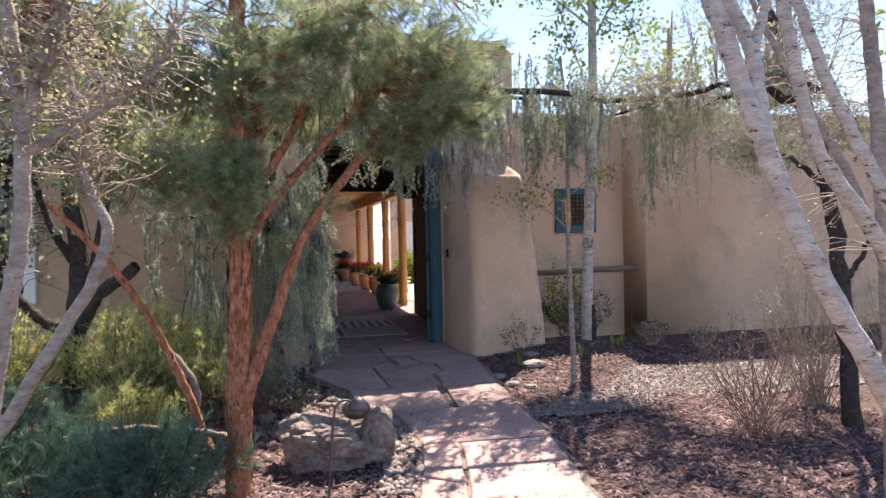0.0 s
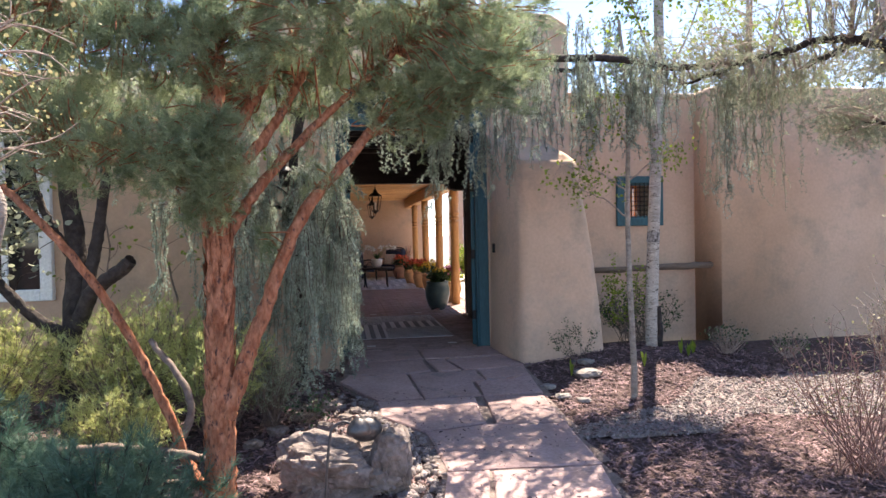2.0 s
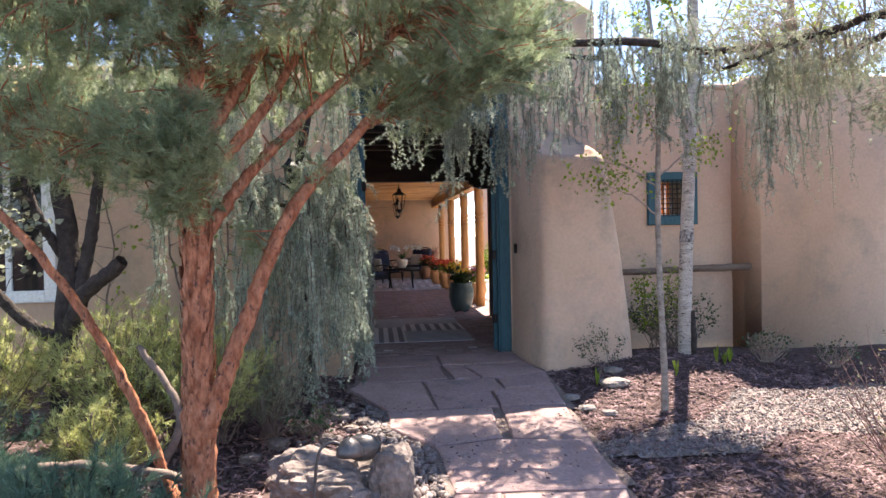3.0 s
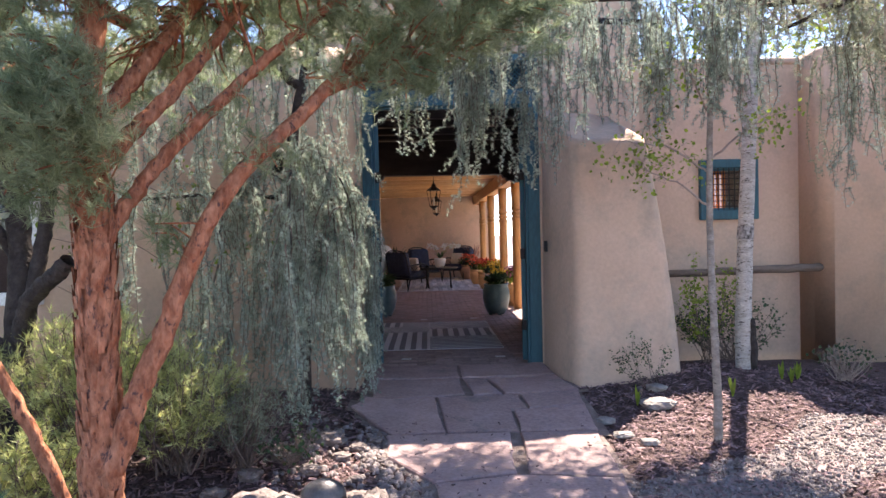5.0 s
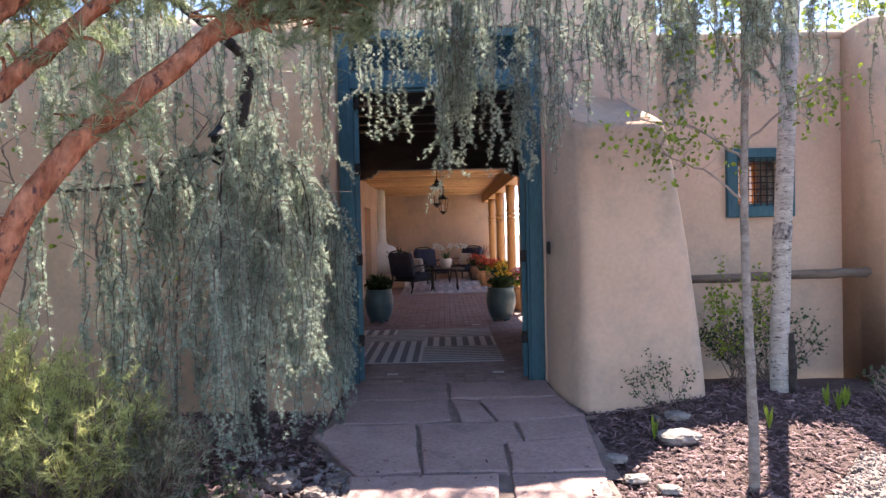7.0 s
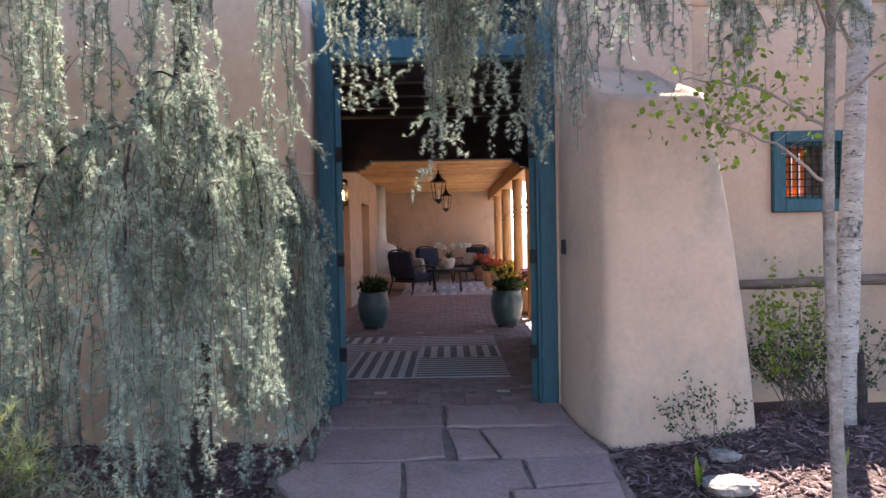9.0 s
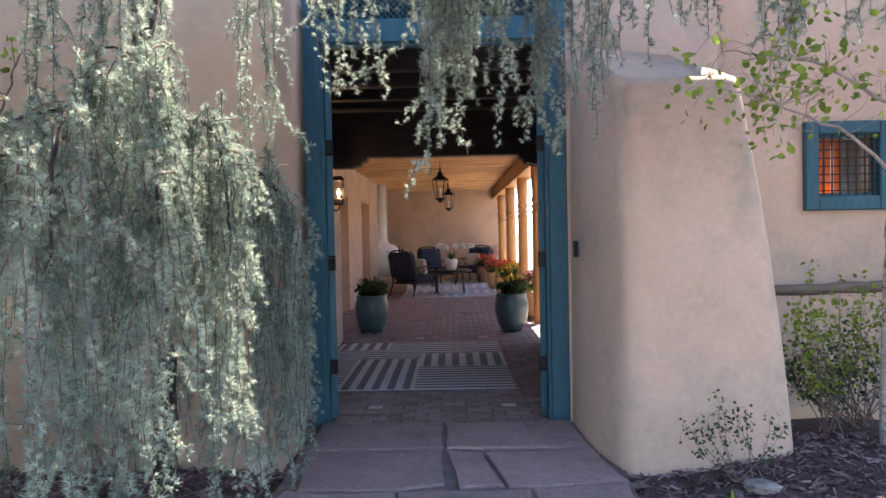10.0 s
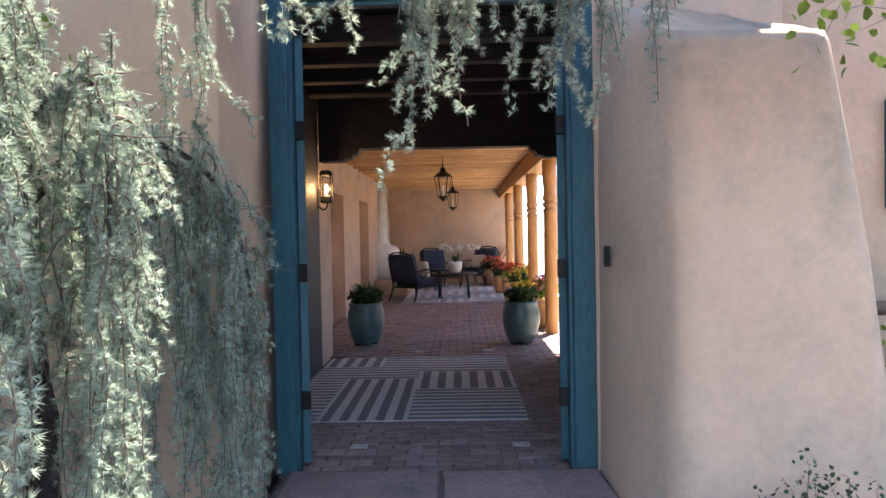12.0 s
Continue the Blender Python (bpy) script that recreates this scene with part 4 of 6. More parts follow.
def red_pine():
    rg = np.random.RandomState(11)
    t = thing("pine_tree", (-0.2, 4.5, -0.15), "red-barked pine with long green needles in the mulch bed", "tree")
    L = {
        "trunk": ([(-0.26, 4.5, -0.2), (-0.25, 4.49, 0.3), (-0.23, 4.46, 0.9), (-0.22, 4.44, 1.4), (-0.24, 4.46, 2.0), (-0.2, 4.55, 3.0), (-0.16, 4.65, 4.0)], 0.086, 0.045, 40, 14),
        "fork": ([(-0.2, 4.45, 0.48), (-0.1, 4.45, 0.78), (0.01, 4.5, 1.05), (0.22, 4.58, 1.57), (0.6, 4.88, 2.05), (0.95, 5.2, 2.5), (1.3, 5.5, 2.95)], 0.05, 0.02, 34, 10),
        "fork_side": ([(0.6, 4.88, 2.05), (0.8, 5.0, 2.15), (1.05, 5.15, 2.25), (1.4, 5.3, 2.5)], 0.022, 0.009, 16, 8),
        "second": ([(-0.21, 4.45, 1.4), (0.0, 4.6, 1.75), (0.3, 4.75, 2.1), (0.7, 4.9, 2.5), (1.1, 4.95, 2.9)], 0.035, 0.014, 26, 8),
        "west": ([(-0.23, 4.45, 1.5), (-0.36, 4.5, 1.72), (-0.6, 4.55, 1.86), (-0.85, 4.6, 1.88), (-1.15, 4.65, 1.95)], 0.036, 0.014, 24, 8),
        "up_one": ([(-0.22, 4.46, 1.85), (-0.08, 4.7, 2.18), (0.1, 5.0, 2.6), (0.3, 5.3, 3.0)], 0.042, 0.016, 22, 8),
        "up_two": ([(-0.22, 4.45, 1.68), (0.02, 4.65, 2.02), (0.22, 4.9, 2.42), (0.55, 5.2, 3.0)], 0.038, 0.015, 22, 8),
        "low_leg": ([(-0.30, 4.56, 0.02), (-0.46, 4.72, 0.12), (-0.56, 4.72, 0.42), (-0.77, 4.65, 0.95), (-1.0, 4.6, 1.35), (-1.35, 4.6, 1.75)], 0.034, 0.02, 30, 8),
        "high": ([(-0.19, 4.76, 2.6), (0.2, 4.7, 2.9), (0.7, 4.8, 3.2), (1.2, 5.0, 3.4)], 0.035, 0.012, 20, 8),
        "back": ([(-0.18, 4.7, 2.3), (-0.5, 4.5, 2.5), (-0.9, 4.4, 2.6), (-1.2, 4.4, 2.9)], 0.03, 0.012, 20, 8),
    }
    paths = []
    trunk = None
    for k, (name, (pts, r0, r1, n, s)) in enumerate(L.items()):
        vf = limb(pts, r0, r1, n * 2, s, 0.10, k, 0.012)
        ob = np_part("trunk" if name == "trunk" else "limb", vf, M_PINEBARK, t, smooth=True)
        paths.append(curve_points(pts, n)[(n // 3 if name != "trunk" else n // 2):])
    # loose bark flakes on the lower trunk
    fl = []
    P = curve_points(L["trunk"][0], 60)[:34]
    for k in range(420):
        i = rg.randint(0, len(P))
        a = rg.rand() * 6.283
        r = 0.081 - 0.008 * i / 34
        c = P[i] + np.array([math.cos(a) * r, math.sin(a) * r, 0.02 * rg.randn()])
        out = np.array([math.cos(a), math.sin(a), 0.0])
        sd = np.array([-math.sin(a), math.cos(a), 0.0]) * (0.008 + 0.012 * rg.rand())
        up = np.array([0, 0, 0.02 + 0.03 * rg.rand()])
        V = np.array([c - sd - up, c + sd - up, c + sd * 0.7 + up + out * 0.008, c - sd * 0.7 + up + out * 0.008])
        fl.append((V, np.array([[0, 1, 2, 3]])))
    tagged(np_part("flaking_bark", join_np(fl), M_PINEBARK, t), kind="stuff")
    zones = [((0.55, 4.95, 2.5), (0.75, 0.5, 0.36), 210), ((1.2, 5.1, 2.75), (0.5, 0.45, 0.42), 220), ((1.5, 5.1, 2.6), (0.4, 0.35, 0.3), 120), ((-0.3, 4.5, 2.6), (0.55, 0.45, 0.32), 130),
             ((0.3, 4.65, 1.85), (0.32, 0.22, 0.18), 15), ((-0.95, 4.6, 2.2), (0.5, 0.4, 0.32), 150), ((-1.0, 4.6, 1.85), (0.28, 0.25, 0.16), 35), ((0.85, 4.95, 2.15), (0.3, 0.25, 0.16), 45),
             ((0.35, 4.9, 3.2), (1.3, 0.6, 0.4), 340), ((-0.9, 4.5, 2.9), (0.6, 0.5, 0.4), 120), ((-0.2, 4.4, 1.62), (0.10, 0.08, 0.08), 9), ((0.02, 4.5, 1.45), (0.07, 0.07, 0.06), 7), ((1.7, 5.4, 3.0), (0.4, 0.3, 0.3), 70), ((-1.35, 4.75, 2.6), (0.5, 0.4, 0.45), 150), ((-1.7, 4.9, 3.0), (0.5, 0.4, 0.4), 90), ((0.9, 4.95, 2.35), (0.35, 0.3, 0.2), 70), ((-0.6, 4.3, 1.9), (0.35, 0.3, 0.24), 75), ((-0.15, 4.28, 1.78), (0.18, 0.14, 0.14), 22), ((-0.2, 4.2, 2.5), (0.6, 0.3, 0.3), 190), ((0.4, 4.4, 2.8), (0.7, 0.4, 0.33), 210), ((-0.7, 4.4, 2.6), (0.5, 0.35, 0.35), 120), ((0.9, 4.8, 2.95), (0.6, 0.4, 0.3), 150), ((-0.6, 5.2, 2.3), (0.6, 0.35, 0.35), 150), ((0.1, 5.2, 2.4), (0.5, 0.3, 0.3), 110), ((-0.25, 4.15, 1.65), (0.15, 0.12, 0.15), 25), ((-0.22, 4.1, 1.87), (0.28, 0.2, 0.28), 150), ((1.35, 4.9, 2.4), (0.4, 0.4, 0.25), 90)]
    vf, ends = conifer_crown([(c, r, int(n * 0.92)) for c, r, n in zones], paths, rg, 27, 0.075, 0.0028, 0.6, 4, 0.035)
    np_part("crown", vf, M_PINE, t, "long green pine needles")
    np_part("twig_growth", twigs_to(paths, ends[::2], 0.007, rg), M_PINEBARK, t, smooth=True)
    return t


red_pine()


def hanging_strands(anchors, lengths, rg, per=12, nl=0.034, step=0.0125, sway=0.08, nw=0.0042):
    """Drooping cedar shoots with short side shoots, and the rosettes of needles set close round them."""
    stems, C, R, T = [], [], [], []

    def emit(P, r0):
        n = len(P)
        s = np.linspace(0, 1, n)
        t = unit(np.gradient(P, axis=0))
        q = P[:: max(1, n // 12)]
        stems.append(tube_np(q, np.linspace(r0, 0.0014, len(q)), 4))
        keep = rg.rand(n) < 0.96 - 0.35 * (s > 0.9)
        if n > 40 and rg.rand() < 0.25:
            g0 = rg.uniform(0.4, 0.65)
            keep &= (s < g0) | (s > g0 + rg.uniform(0.06, 0.16)) | (rg.rand(n) < 0.2)
        r = rg.normal(size=(n, 3))
        r = unit(r - t * (r * t).sum(-1, keepdims=True))
        C.append((P + r * 0.006)[keep])
        R.append(r[keep])
        T.append(t[keep])

    for a, ln in zip(anchors, lengths):
        n = max(int(ln / step), 6)
        s = np.linspace(0, 1, n)
        d = rg.normal(size=2) * sway
        ph = rg.rand(4) * 6.3
        wave = 0.022 * np.sin(s * 6 * ln + ph[0]) * s + 0.008 * np.sin(s * 19 * ln + ph[2])
        wavy = 0.022 * np.cos(s * 5 * ln + ph[1]) * s + 0.008 * np.sin(s * 17 * ln + ph[3])
        P = np.stack([a[0] + d[0] * np.sqrt(s) + wave, a[1] + d[1] * np.sqrt(s) + wavy, a[2] - ln * (s ** 1.2) + 0.06 * np.sin(s * np.pi) * abs(d).sum()], axis=-1)
        if rg.rand() < 0.25:
            m = max(n // 4, 3)
            P[-m:] += (np.linspace(0, 1, m)[:, None] ** 1.6) * np.array([rg.normal() * 0.12, rg.normal() * 0.08, 0.12 * rg.rand()])
        emit(P, 0.004)
        for _ in range(rg.poisson(3.2 * ln)):
            b = P[rg.randint(n // 6, n)]
            ls = rg.uniform(0.05, 0.19)
            u = np.linspace(0, 1, max(int(ls / step), 4))[:, None]
            o = unit(np.append(rg.normal(size=2), 0.25)[None])[0]
            emit(b + o * ls * 0.55 * np.sqrt(u) - np.array([0, 0, ls]) * u ** 1.5, 0.0025)
    C, R, T = np.concatenate(C), np.concatenate(R), np.concatenate(T)
    size = np.repeat(0.6 + 0.55 * rg.rand(len(C)), per)
    base, ax, tt = np.repeat(C, per, axis=0), np.repeat(R, per, axis=0), np.repeat(T, per, axis=0)
    d = unit(ax + rg.normal(size=base.shape) * 0.6 + tt * 0.15)
    return blades(base, d, nl * size * (0.75 + 0.4 * rg.rand(len(base))), nw, rg), join_np(stems)


def rand_in(rg, n, x, y, z):
    return np.stack([rg.uniform(*x, n), rg.uniform(*y, n), rg.uniform(*z, n)], axis=-1)


def weeping_cedar():
    rg = np.random.RandomState(21)
    t = thing("weeping_cedar", (0.05, 7.3, 0.0), "weeping blue atlas cedar draped over the gate", "tree")
    L = {
        "trunk": ([(0.0, 7.3, -0.1), (0.03, 7.28, 0.8), (-0.03, 7.2, 1.7), (0.05, 7.2, 2.5), (0.3, 7.2, 3.2), (0.7, 7.1, 3.5)], 0.06, 0.03),
        "gate": ([(0.25, 7.2, 3.1), (0.8, 7.25, 3.4), (1.5, 7.3, 3.3), (2.2, 7.2, 3.1), (2.9, 7.0, 3.0)], 0.045, 0.02),
        "long": ([(0.6, 7.15, 3.45), (1.2, 6.5, 3.15), (1.9, 6.15, 2.9), (2.7, 6.05, 2.88), (3.3, 6.0, 2.8), (4.2, 5.9, 2.9)], 0.04, 0.024),
        "west": ([(0.05, 7.2, 2.6), (-0.4, 6.95, 2.95), (-0.8, 6.8, 3.08), (-1.5, 6.7, 2.95)], 0.04, 0.012),
        "west_rear": ([(0.1, 7.2, 2.9), (-0.1, 7.4, 3.2), (-0.4, 7.45, 3.25), (-0.7, 7.4, 3.2)], 0.03, 0.012),
        "over": ([(0.1, 7.2, 2.65), (0.2, 6.85, 2.95), (0.3, 6.5, 2.9), (0.35, 6.3, 2.6)], 0.026, 0.01),
        "arch_a": ([(0.0, 7.2, 1.85), (0.15, 6.95, 2.05), (0.28, 6.65, 2.02), (0.38, 6.45, 1.75), (0.42, 6.4, 1.4)], 0.011, 0.005),
        "arch_b": ([(0.0, 7.2, 1.85), (0.05, 6.9, 2.0), (0.12, 6.5, 1.95), (0.15, 6.25, 1.65), (0.16, 6.2, 1.3)], 0.011, 0.005),
        "arch_c": ([(0.0, 7.2, 1.8), (-0.2, 6.9, 1.92), (-0.33, 6.6, 1.75), (-0.38, 6.45, 1.4)], 0.010, 0.005),
        "level": ([(0.0, 7.2, 1.7), (-0.4, 6.9, 1.75), (-0.8, 6.75, 1.72), (-1.15, 6.7, 1.7)], 0.018, 0.007),
        "arch_d": ([(0.02, 7.2, 1.75), (0.3, 7.12, 1.90), (0.44, 6.98, 1.72), (0.5, 6.88, 1.35)], 0.010, 0.005),
        "rear_a": ([(0.02, 7.2, 1.6), (0.25, 7.5, 1.76), (0.42, 7.7, 1.70), (0.52, 7.85, 1.45), (0.56, 7.95, 1.05)], 0.016, 0.007),
        "rear_b": ([(0.02, 7.2, 1.5), (0.15, 7.5, 1.72), (0.3, 7.75, 1.7), (0.42, 7.9, 1.45)], 0.016, 0.007),
    }
    for k, (name, (pts, r0, r1)) in enumerate(L.items()):
        np_part("trunk" if name == "trunk" else "limb", limb(pts, r0, r1, 36, 9, 0.12, k, 0.008), M_DARKBARK, t, smooth=True)

    def crown(A, LN, per, sway):
        LN = np.minimum(LN, np.maximum(A[:, 2] - 0.07, 0.15))
        needles, stems = hanging_strands(A, LN, rg, int(per * 1.5), 0.031, 0.0115, sway, 0.0034)
        c = np_part("crown", needles, M_CEDAR, t, "drooping blue-green cedar needles")
        np_part("shoot_growth", stems, M_TWIG, c)

    def clothe(name, n, ln, per=13, sway=0.07, first=3):
        C = curve_points(L[name][0], 40)[first:]
        A = C[rg.randint(0, len(C), n)] + rg.normal(size=(n, 3)) * 0.045 + np.array([0, 0, 0.03])
        crown(A, rg.uniform(ln[0], ln[1], n), per, sway)

    def add(n, x, y, z, ln, per=12, sway=0.05):
        m = max(n // 3, 2)
        A = rand_in(rg, m, x, y, z)[rg.randint(0, m, n)] + rg.normal(size=(n, 3)) * np.array([0.05, 0.05, 0.06])
        crown(A, rg.uniform(ln[0], ln[1], n), per, sway)

    # short shoots that hide the arching limbs
    for name in ("arch_a", "arch_b", "arch_c", "arch_d", "level", "rear_a"):
        clothe(name, 30, (0.08, 0.22), 13, 0.06, 2)
    # the bright cascade in front
    clothe("arch_a", 44, (0.2, 1.2), 15)
    clothe("arch_b", 38, (0.2, 1.3), 15)
    clothe("arch_c", 24, (0.25, 1.5), 14)
    clothe("arch_d", 24, (0.3, 1.6), 14, 0.05)
    clothe("level", 22, (0.2, 1.4), 13)
    add(22, (-0.45, 0.4), (6.75, 7.2), (1.2, 1.75), (0.9, 1.7), 12)
    add(18, (-0.85, -0.35), (6.45, 6.9), (0.9, 1.4), (0.6, 1.3), 12)
    # the shaded mass behind it, by the wall
    clothe("rear_a", 44, (0.5, 1.7), 13, 0.035)
    clothe("rear_b", 30, (0.5, 1.6), 12, 0.04)
    # curtain over the opening
    add(10, (0.72, 1.04), (7.1, 7.4), (2.95, 3.35), (0.75, 1.15), 14, 0.04)
    add(40, (1.18, 1.75), (7.05, 7.45), (2.9, 3.35), (0.65, 1.25), 14, 0.05)
    add(6, (1.75, 1.9), (7.3, 7.5), (2.4, 2.6), (0.45, 0.7), 14, 0.06)
    add(14, (1.92, 2.4), (7.0, 7.5), (2.9, 3.15), (0.5, 1.15), 10, 0.04)
    add(24, (1.0, 2.5), (5.95, 6.6), (2.95, 3.4), (0.45, 0.9), 12, 0.07)
    add(60, (1.8, 3.4), (6.3, 7.6), (2.95, 3.5), (0.3, 0.75), 11, 0.08)
    # along the long limb towards the birch
    add(64, (1.8, 3.5), (5.7, 6.4), (2.78, 2.95), (0.25, 0.85), 11)
    add(14, (3.3, 4.3), (5.7, 6.3), (2.7, 2.95), (0.5, 1.25), 9)
    add(48, (2.2, 3.6), (6.7, 7.3), (2.85, 3.1), (0.35, 0.85), 11)
    # high on the west side
    clothe("west", 36, (0.4, 1.5), 12)
    clothe("west_rear", 12, (0.5, 1.4), 12)
    clothe("over", 12, (0.35, 0.9), 13, 0.06, 12)
    add(26, (-0.9, 0.1), (6.2, 6.8), (2.7, 3.2), (0.6, 1.4), 12)
    add(6, (0.25, 0.48), (7.5, 7.8), (2.9, 3.1), (1.0, 1.4), 12, 0.03)
    return t


weeping_cedar()


def grey_juniper():
    rg = np.random.RandomState(31)
    t = thing("juniper_tree", (4.64, 4.57, -0.15), "grey-green juniper with dark trunk and drooping sprays", "tree")
    L = [([(4.66, 4.55, -0.25), (4.63, 4.58, 0.6), (4.55, 4.6, 1.5), (4.4, 4.62, 2.2), (4.2, 4.7, 2.9), (4.1, 4.9, 3.5)], 0.075, 0.04, "trunk"),
         ([(4.3, 4.65, 2.5), (3.95, 4.95, 2.75), (3.65, 5.5, 2.75), (3.4, 6.2, 2.7)], 0.04, 0.012, "limb"),
         ([(4.2, 4.7, 2.8), (4.3, 5.2, 2.85), (4.3, 6.0, 2.75), (4.1, 6.6, 2.6)], 0.04, 0.012, "limb"),
         ([(4.1, 4.8, 3.3), (4.8, 5.4, 3.2), (5.3, 6.0, 3.0), (5.5, 6.6, 2.8)], 0.04, 0.012, "limb"),
         ([(4.25, 4.68, 2.7), (4.75, 4.8, 2.65), (5.4, 5.2, 2.4), (5.9, 5.7, 2.2)], 0.035, 0.012, "limb"),
         ([(4.5, 4.61, 1.8), (4.45, 4.8, 2.0), (4.4, 5.1, 2.2), (4.6, 5.8, 2.25)], 0.03, 0.01, "limb"),
         ([(4.61, 4.59, 1.0), (4.75, 4.55, 1.25), (4.95, 4.5, 1.6)], 0.03, 0.012, "limb")]
    paths = []
    for k, (pts, r0, r1, name) in enumerate(L):
        np_part(name, limb(pts, r0, r1, 30, 9, 0.16, k + 40, 0.03), M_DARKBARK, t, smooth=True)
        if name == "limb":
            paths.append(curve_points(pts, 14)[3:])
    zones = [((3.3, 5.6, 2.85), (0.7, 0.7, 0.35), 120), ((3.9, 4.6, 2.9), (0.7, 0.7, 0.3), 160), ((3.7, 5.9, 2.75), (0.6, 0.7, 0.4), 170), ((4.4, 6.0, 2.75), (0.7, 0.7, 0.45), 170), ((5.2, 6.0, 2.95), (0.6, 0.6, 0.35), 170), ((5.3, 5.2, 2.5), (0.6, 0.5, 0.3), 120), ((4.4, 5.3, 2.25), (0.4, 0.5, 0.22), 70), ((4.2, 4.9, 3.4), (0.9, 0.8, 0.4), 180), ((3.9, 5.5, 2.45), (0.55, 0.6, 0.22), 170), ((4.8, 5.5, 2.3), (0.6, 0.5, 0.3), 200), ((5.4, 5.7, 2.7), (0.6, 0.6, 0.35), 160)]
    vf, ends = conifer_crown(zones, paths, rg, 14, 0.036, 0.0036, 0.9, 6, 0.04)
    np_part("crown", vf, M_JUNIPER, t, "grey-green scale needles")
    np_part("twig_growth", twigs_to(paths, ends[::2], 0.0055, rg, 0.2), M_PALETWIG, t)
    A = rand_in(rg, 26, (3.5, 4.3), (5.6, 6.4), (2.4, 2.7))
    needles, stems = hanging_strands(A, rg.uniform(0.4, 1.0, 26), rg, 9, 0.022, 0.02, 0.06)
    c = np_part("crown", needles, M_JUNIPER, t)
    np_part("shoot_growth", stems, M_JUNIPER, c)
    return t


grey_juniper()


def leafy_twigs(paths, zones, rg, size, leaf_mat, twig_mat, tree, r=0.005, per=5, name="crown", every=1):
    ends = np.concatenate([scatter_ellipsoid(c, rr, n, rg) for c, rr, n in zones])
    np_part("twig_growth", twigs_to(paths, ends[::every], r, rg, 0.15), twig_mat, tree)
    P = np.repeat(ends, per, axis=0) + rg.normal(size=(len(ends) * per, 3)) * 0.05
    np_part(name, leaves_np(P, size, rg), leaf_mat, tree, "bright young leaves")


def slim_birch():
    rg = np.random.RandomState(41)
    t = thing("birch_tree", (4.0, 8.09, 0.14), "slender white-barked birch with fresh leaves and an added shade crown", "tree")
    tr = [(4.0, 8.09, -0.05), (4.0, 8.09, 0.5), (4.03, 8.09, 1.3), (4.08, 8.09, 2.3), (4.13, 8.09, 3.3), (4.14, 8.09, 4.6), (4.2, 8.1, 5.8)]
    trunk = np_part("trunk", limb(tr, 0.078, 0.05, 50, 14, 0.03, 1), M_BIRCH, t, smooth=True)
    np_part("dark_band", limb([(4.027, 8.09, 1.30), (4.031, 8.09, 1.36), (4.035, 8.09, 1.42)], 0.0735, 0.073, 6, 16, 0.05, 9), M_BIRCHRING, trunk, "rough dark and pale bark ring")
    np_part("dark_base", limb([(4.06, 8.05, -0.05), (4.07, 8.04, 0.25), (4.06, 8.045, 0.55)], 0.045, 0.03, 10, 10, 0.2, 10), M_DARKBARK, trunk, "dark split bark at the foot")
    # the last two limbs only carry the added crown
    br = [[(4.08, 8.09, 2.5), (3.8, 7.9, 2.8), (3.5, 7.7, 3.2)], [(4.12, 8.09, 3.1), (4.4, 8.0, 3.6), (4.6, 7.9, 4.2)], [(4.12, 8.1, 3.3), (3.85, 8.0, 3.8), (3.6, 7.9, 4.3)], [(4.14, 8.1, 4.0), (4.5, 8.2, 4.6), (4.9, 8.2, 5.2)], [(4.14, 8.1, 4.3), (3.8, 8.2, 4.9), (3.5, 8.1, 5.4)], [(4.14, 8.1, 4.2), (3.6, 8.5, 4.8), (2.9, 8.9, 5.2)], [(4.14, 8.1, 4.5), (4.5, 8.6, 5.0), (4.9, 8.9, 5.5)]]
    for b in br:
        np_part("limb", limb(b, 0.018, 0.006, 14, 7, 0.05), M_PALETWIG, t, smooth=True)
    paths = [curve_points(b, 8) for b in br]
    # last three zones: unseen high crown, added to throw dappled shade on the path
    leafy_twigs(paths, [((3.7, 7.9, 4.2), (0.5, 0.4, 0.8), 90), ((4.6, 8.0, 4.6), (0.5, 0.4, 0.8), 120), ((3.6, 7.8, 3.2), (0.3, 0.3, 0.3), 26), ((3.5, 8.7, 5.3), (0.9, 0.8, 0.6), 420), ((4.5, 8.6, 5.4), (1.0, 0.9, 0.7), 420), ((2.9, 8.9, 5.3), (0.7, 0.8, 0.6), 380)], rg, 0.055, M_LEAF, M_PALETWIG, t)
    return t


slim_birch()


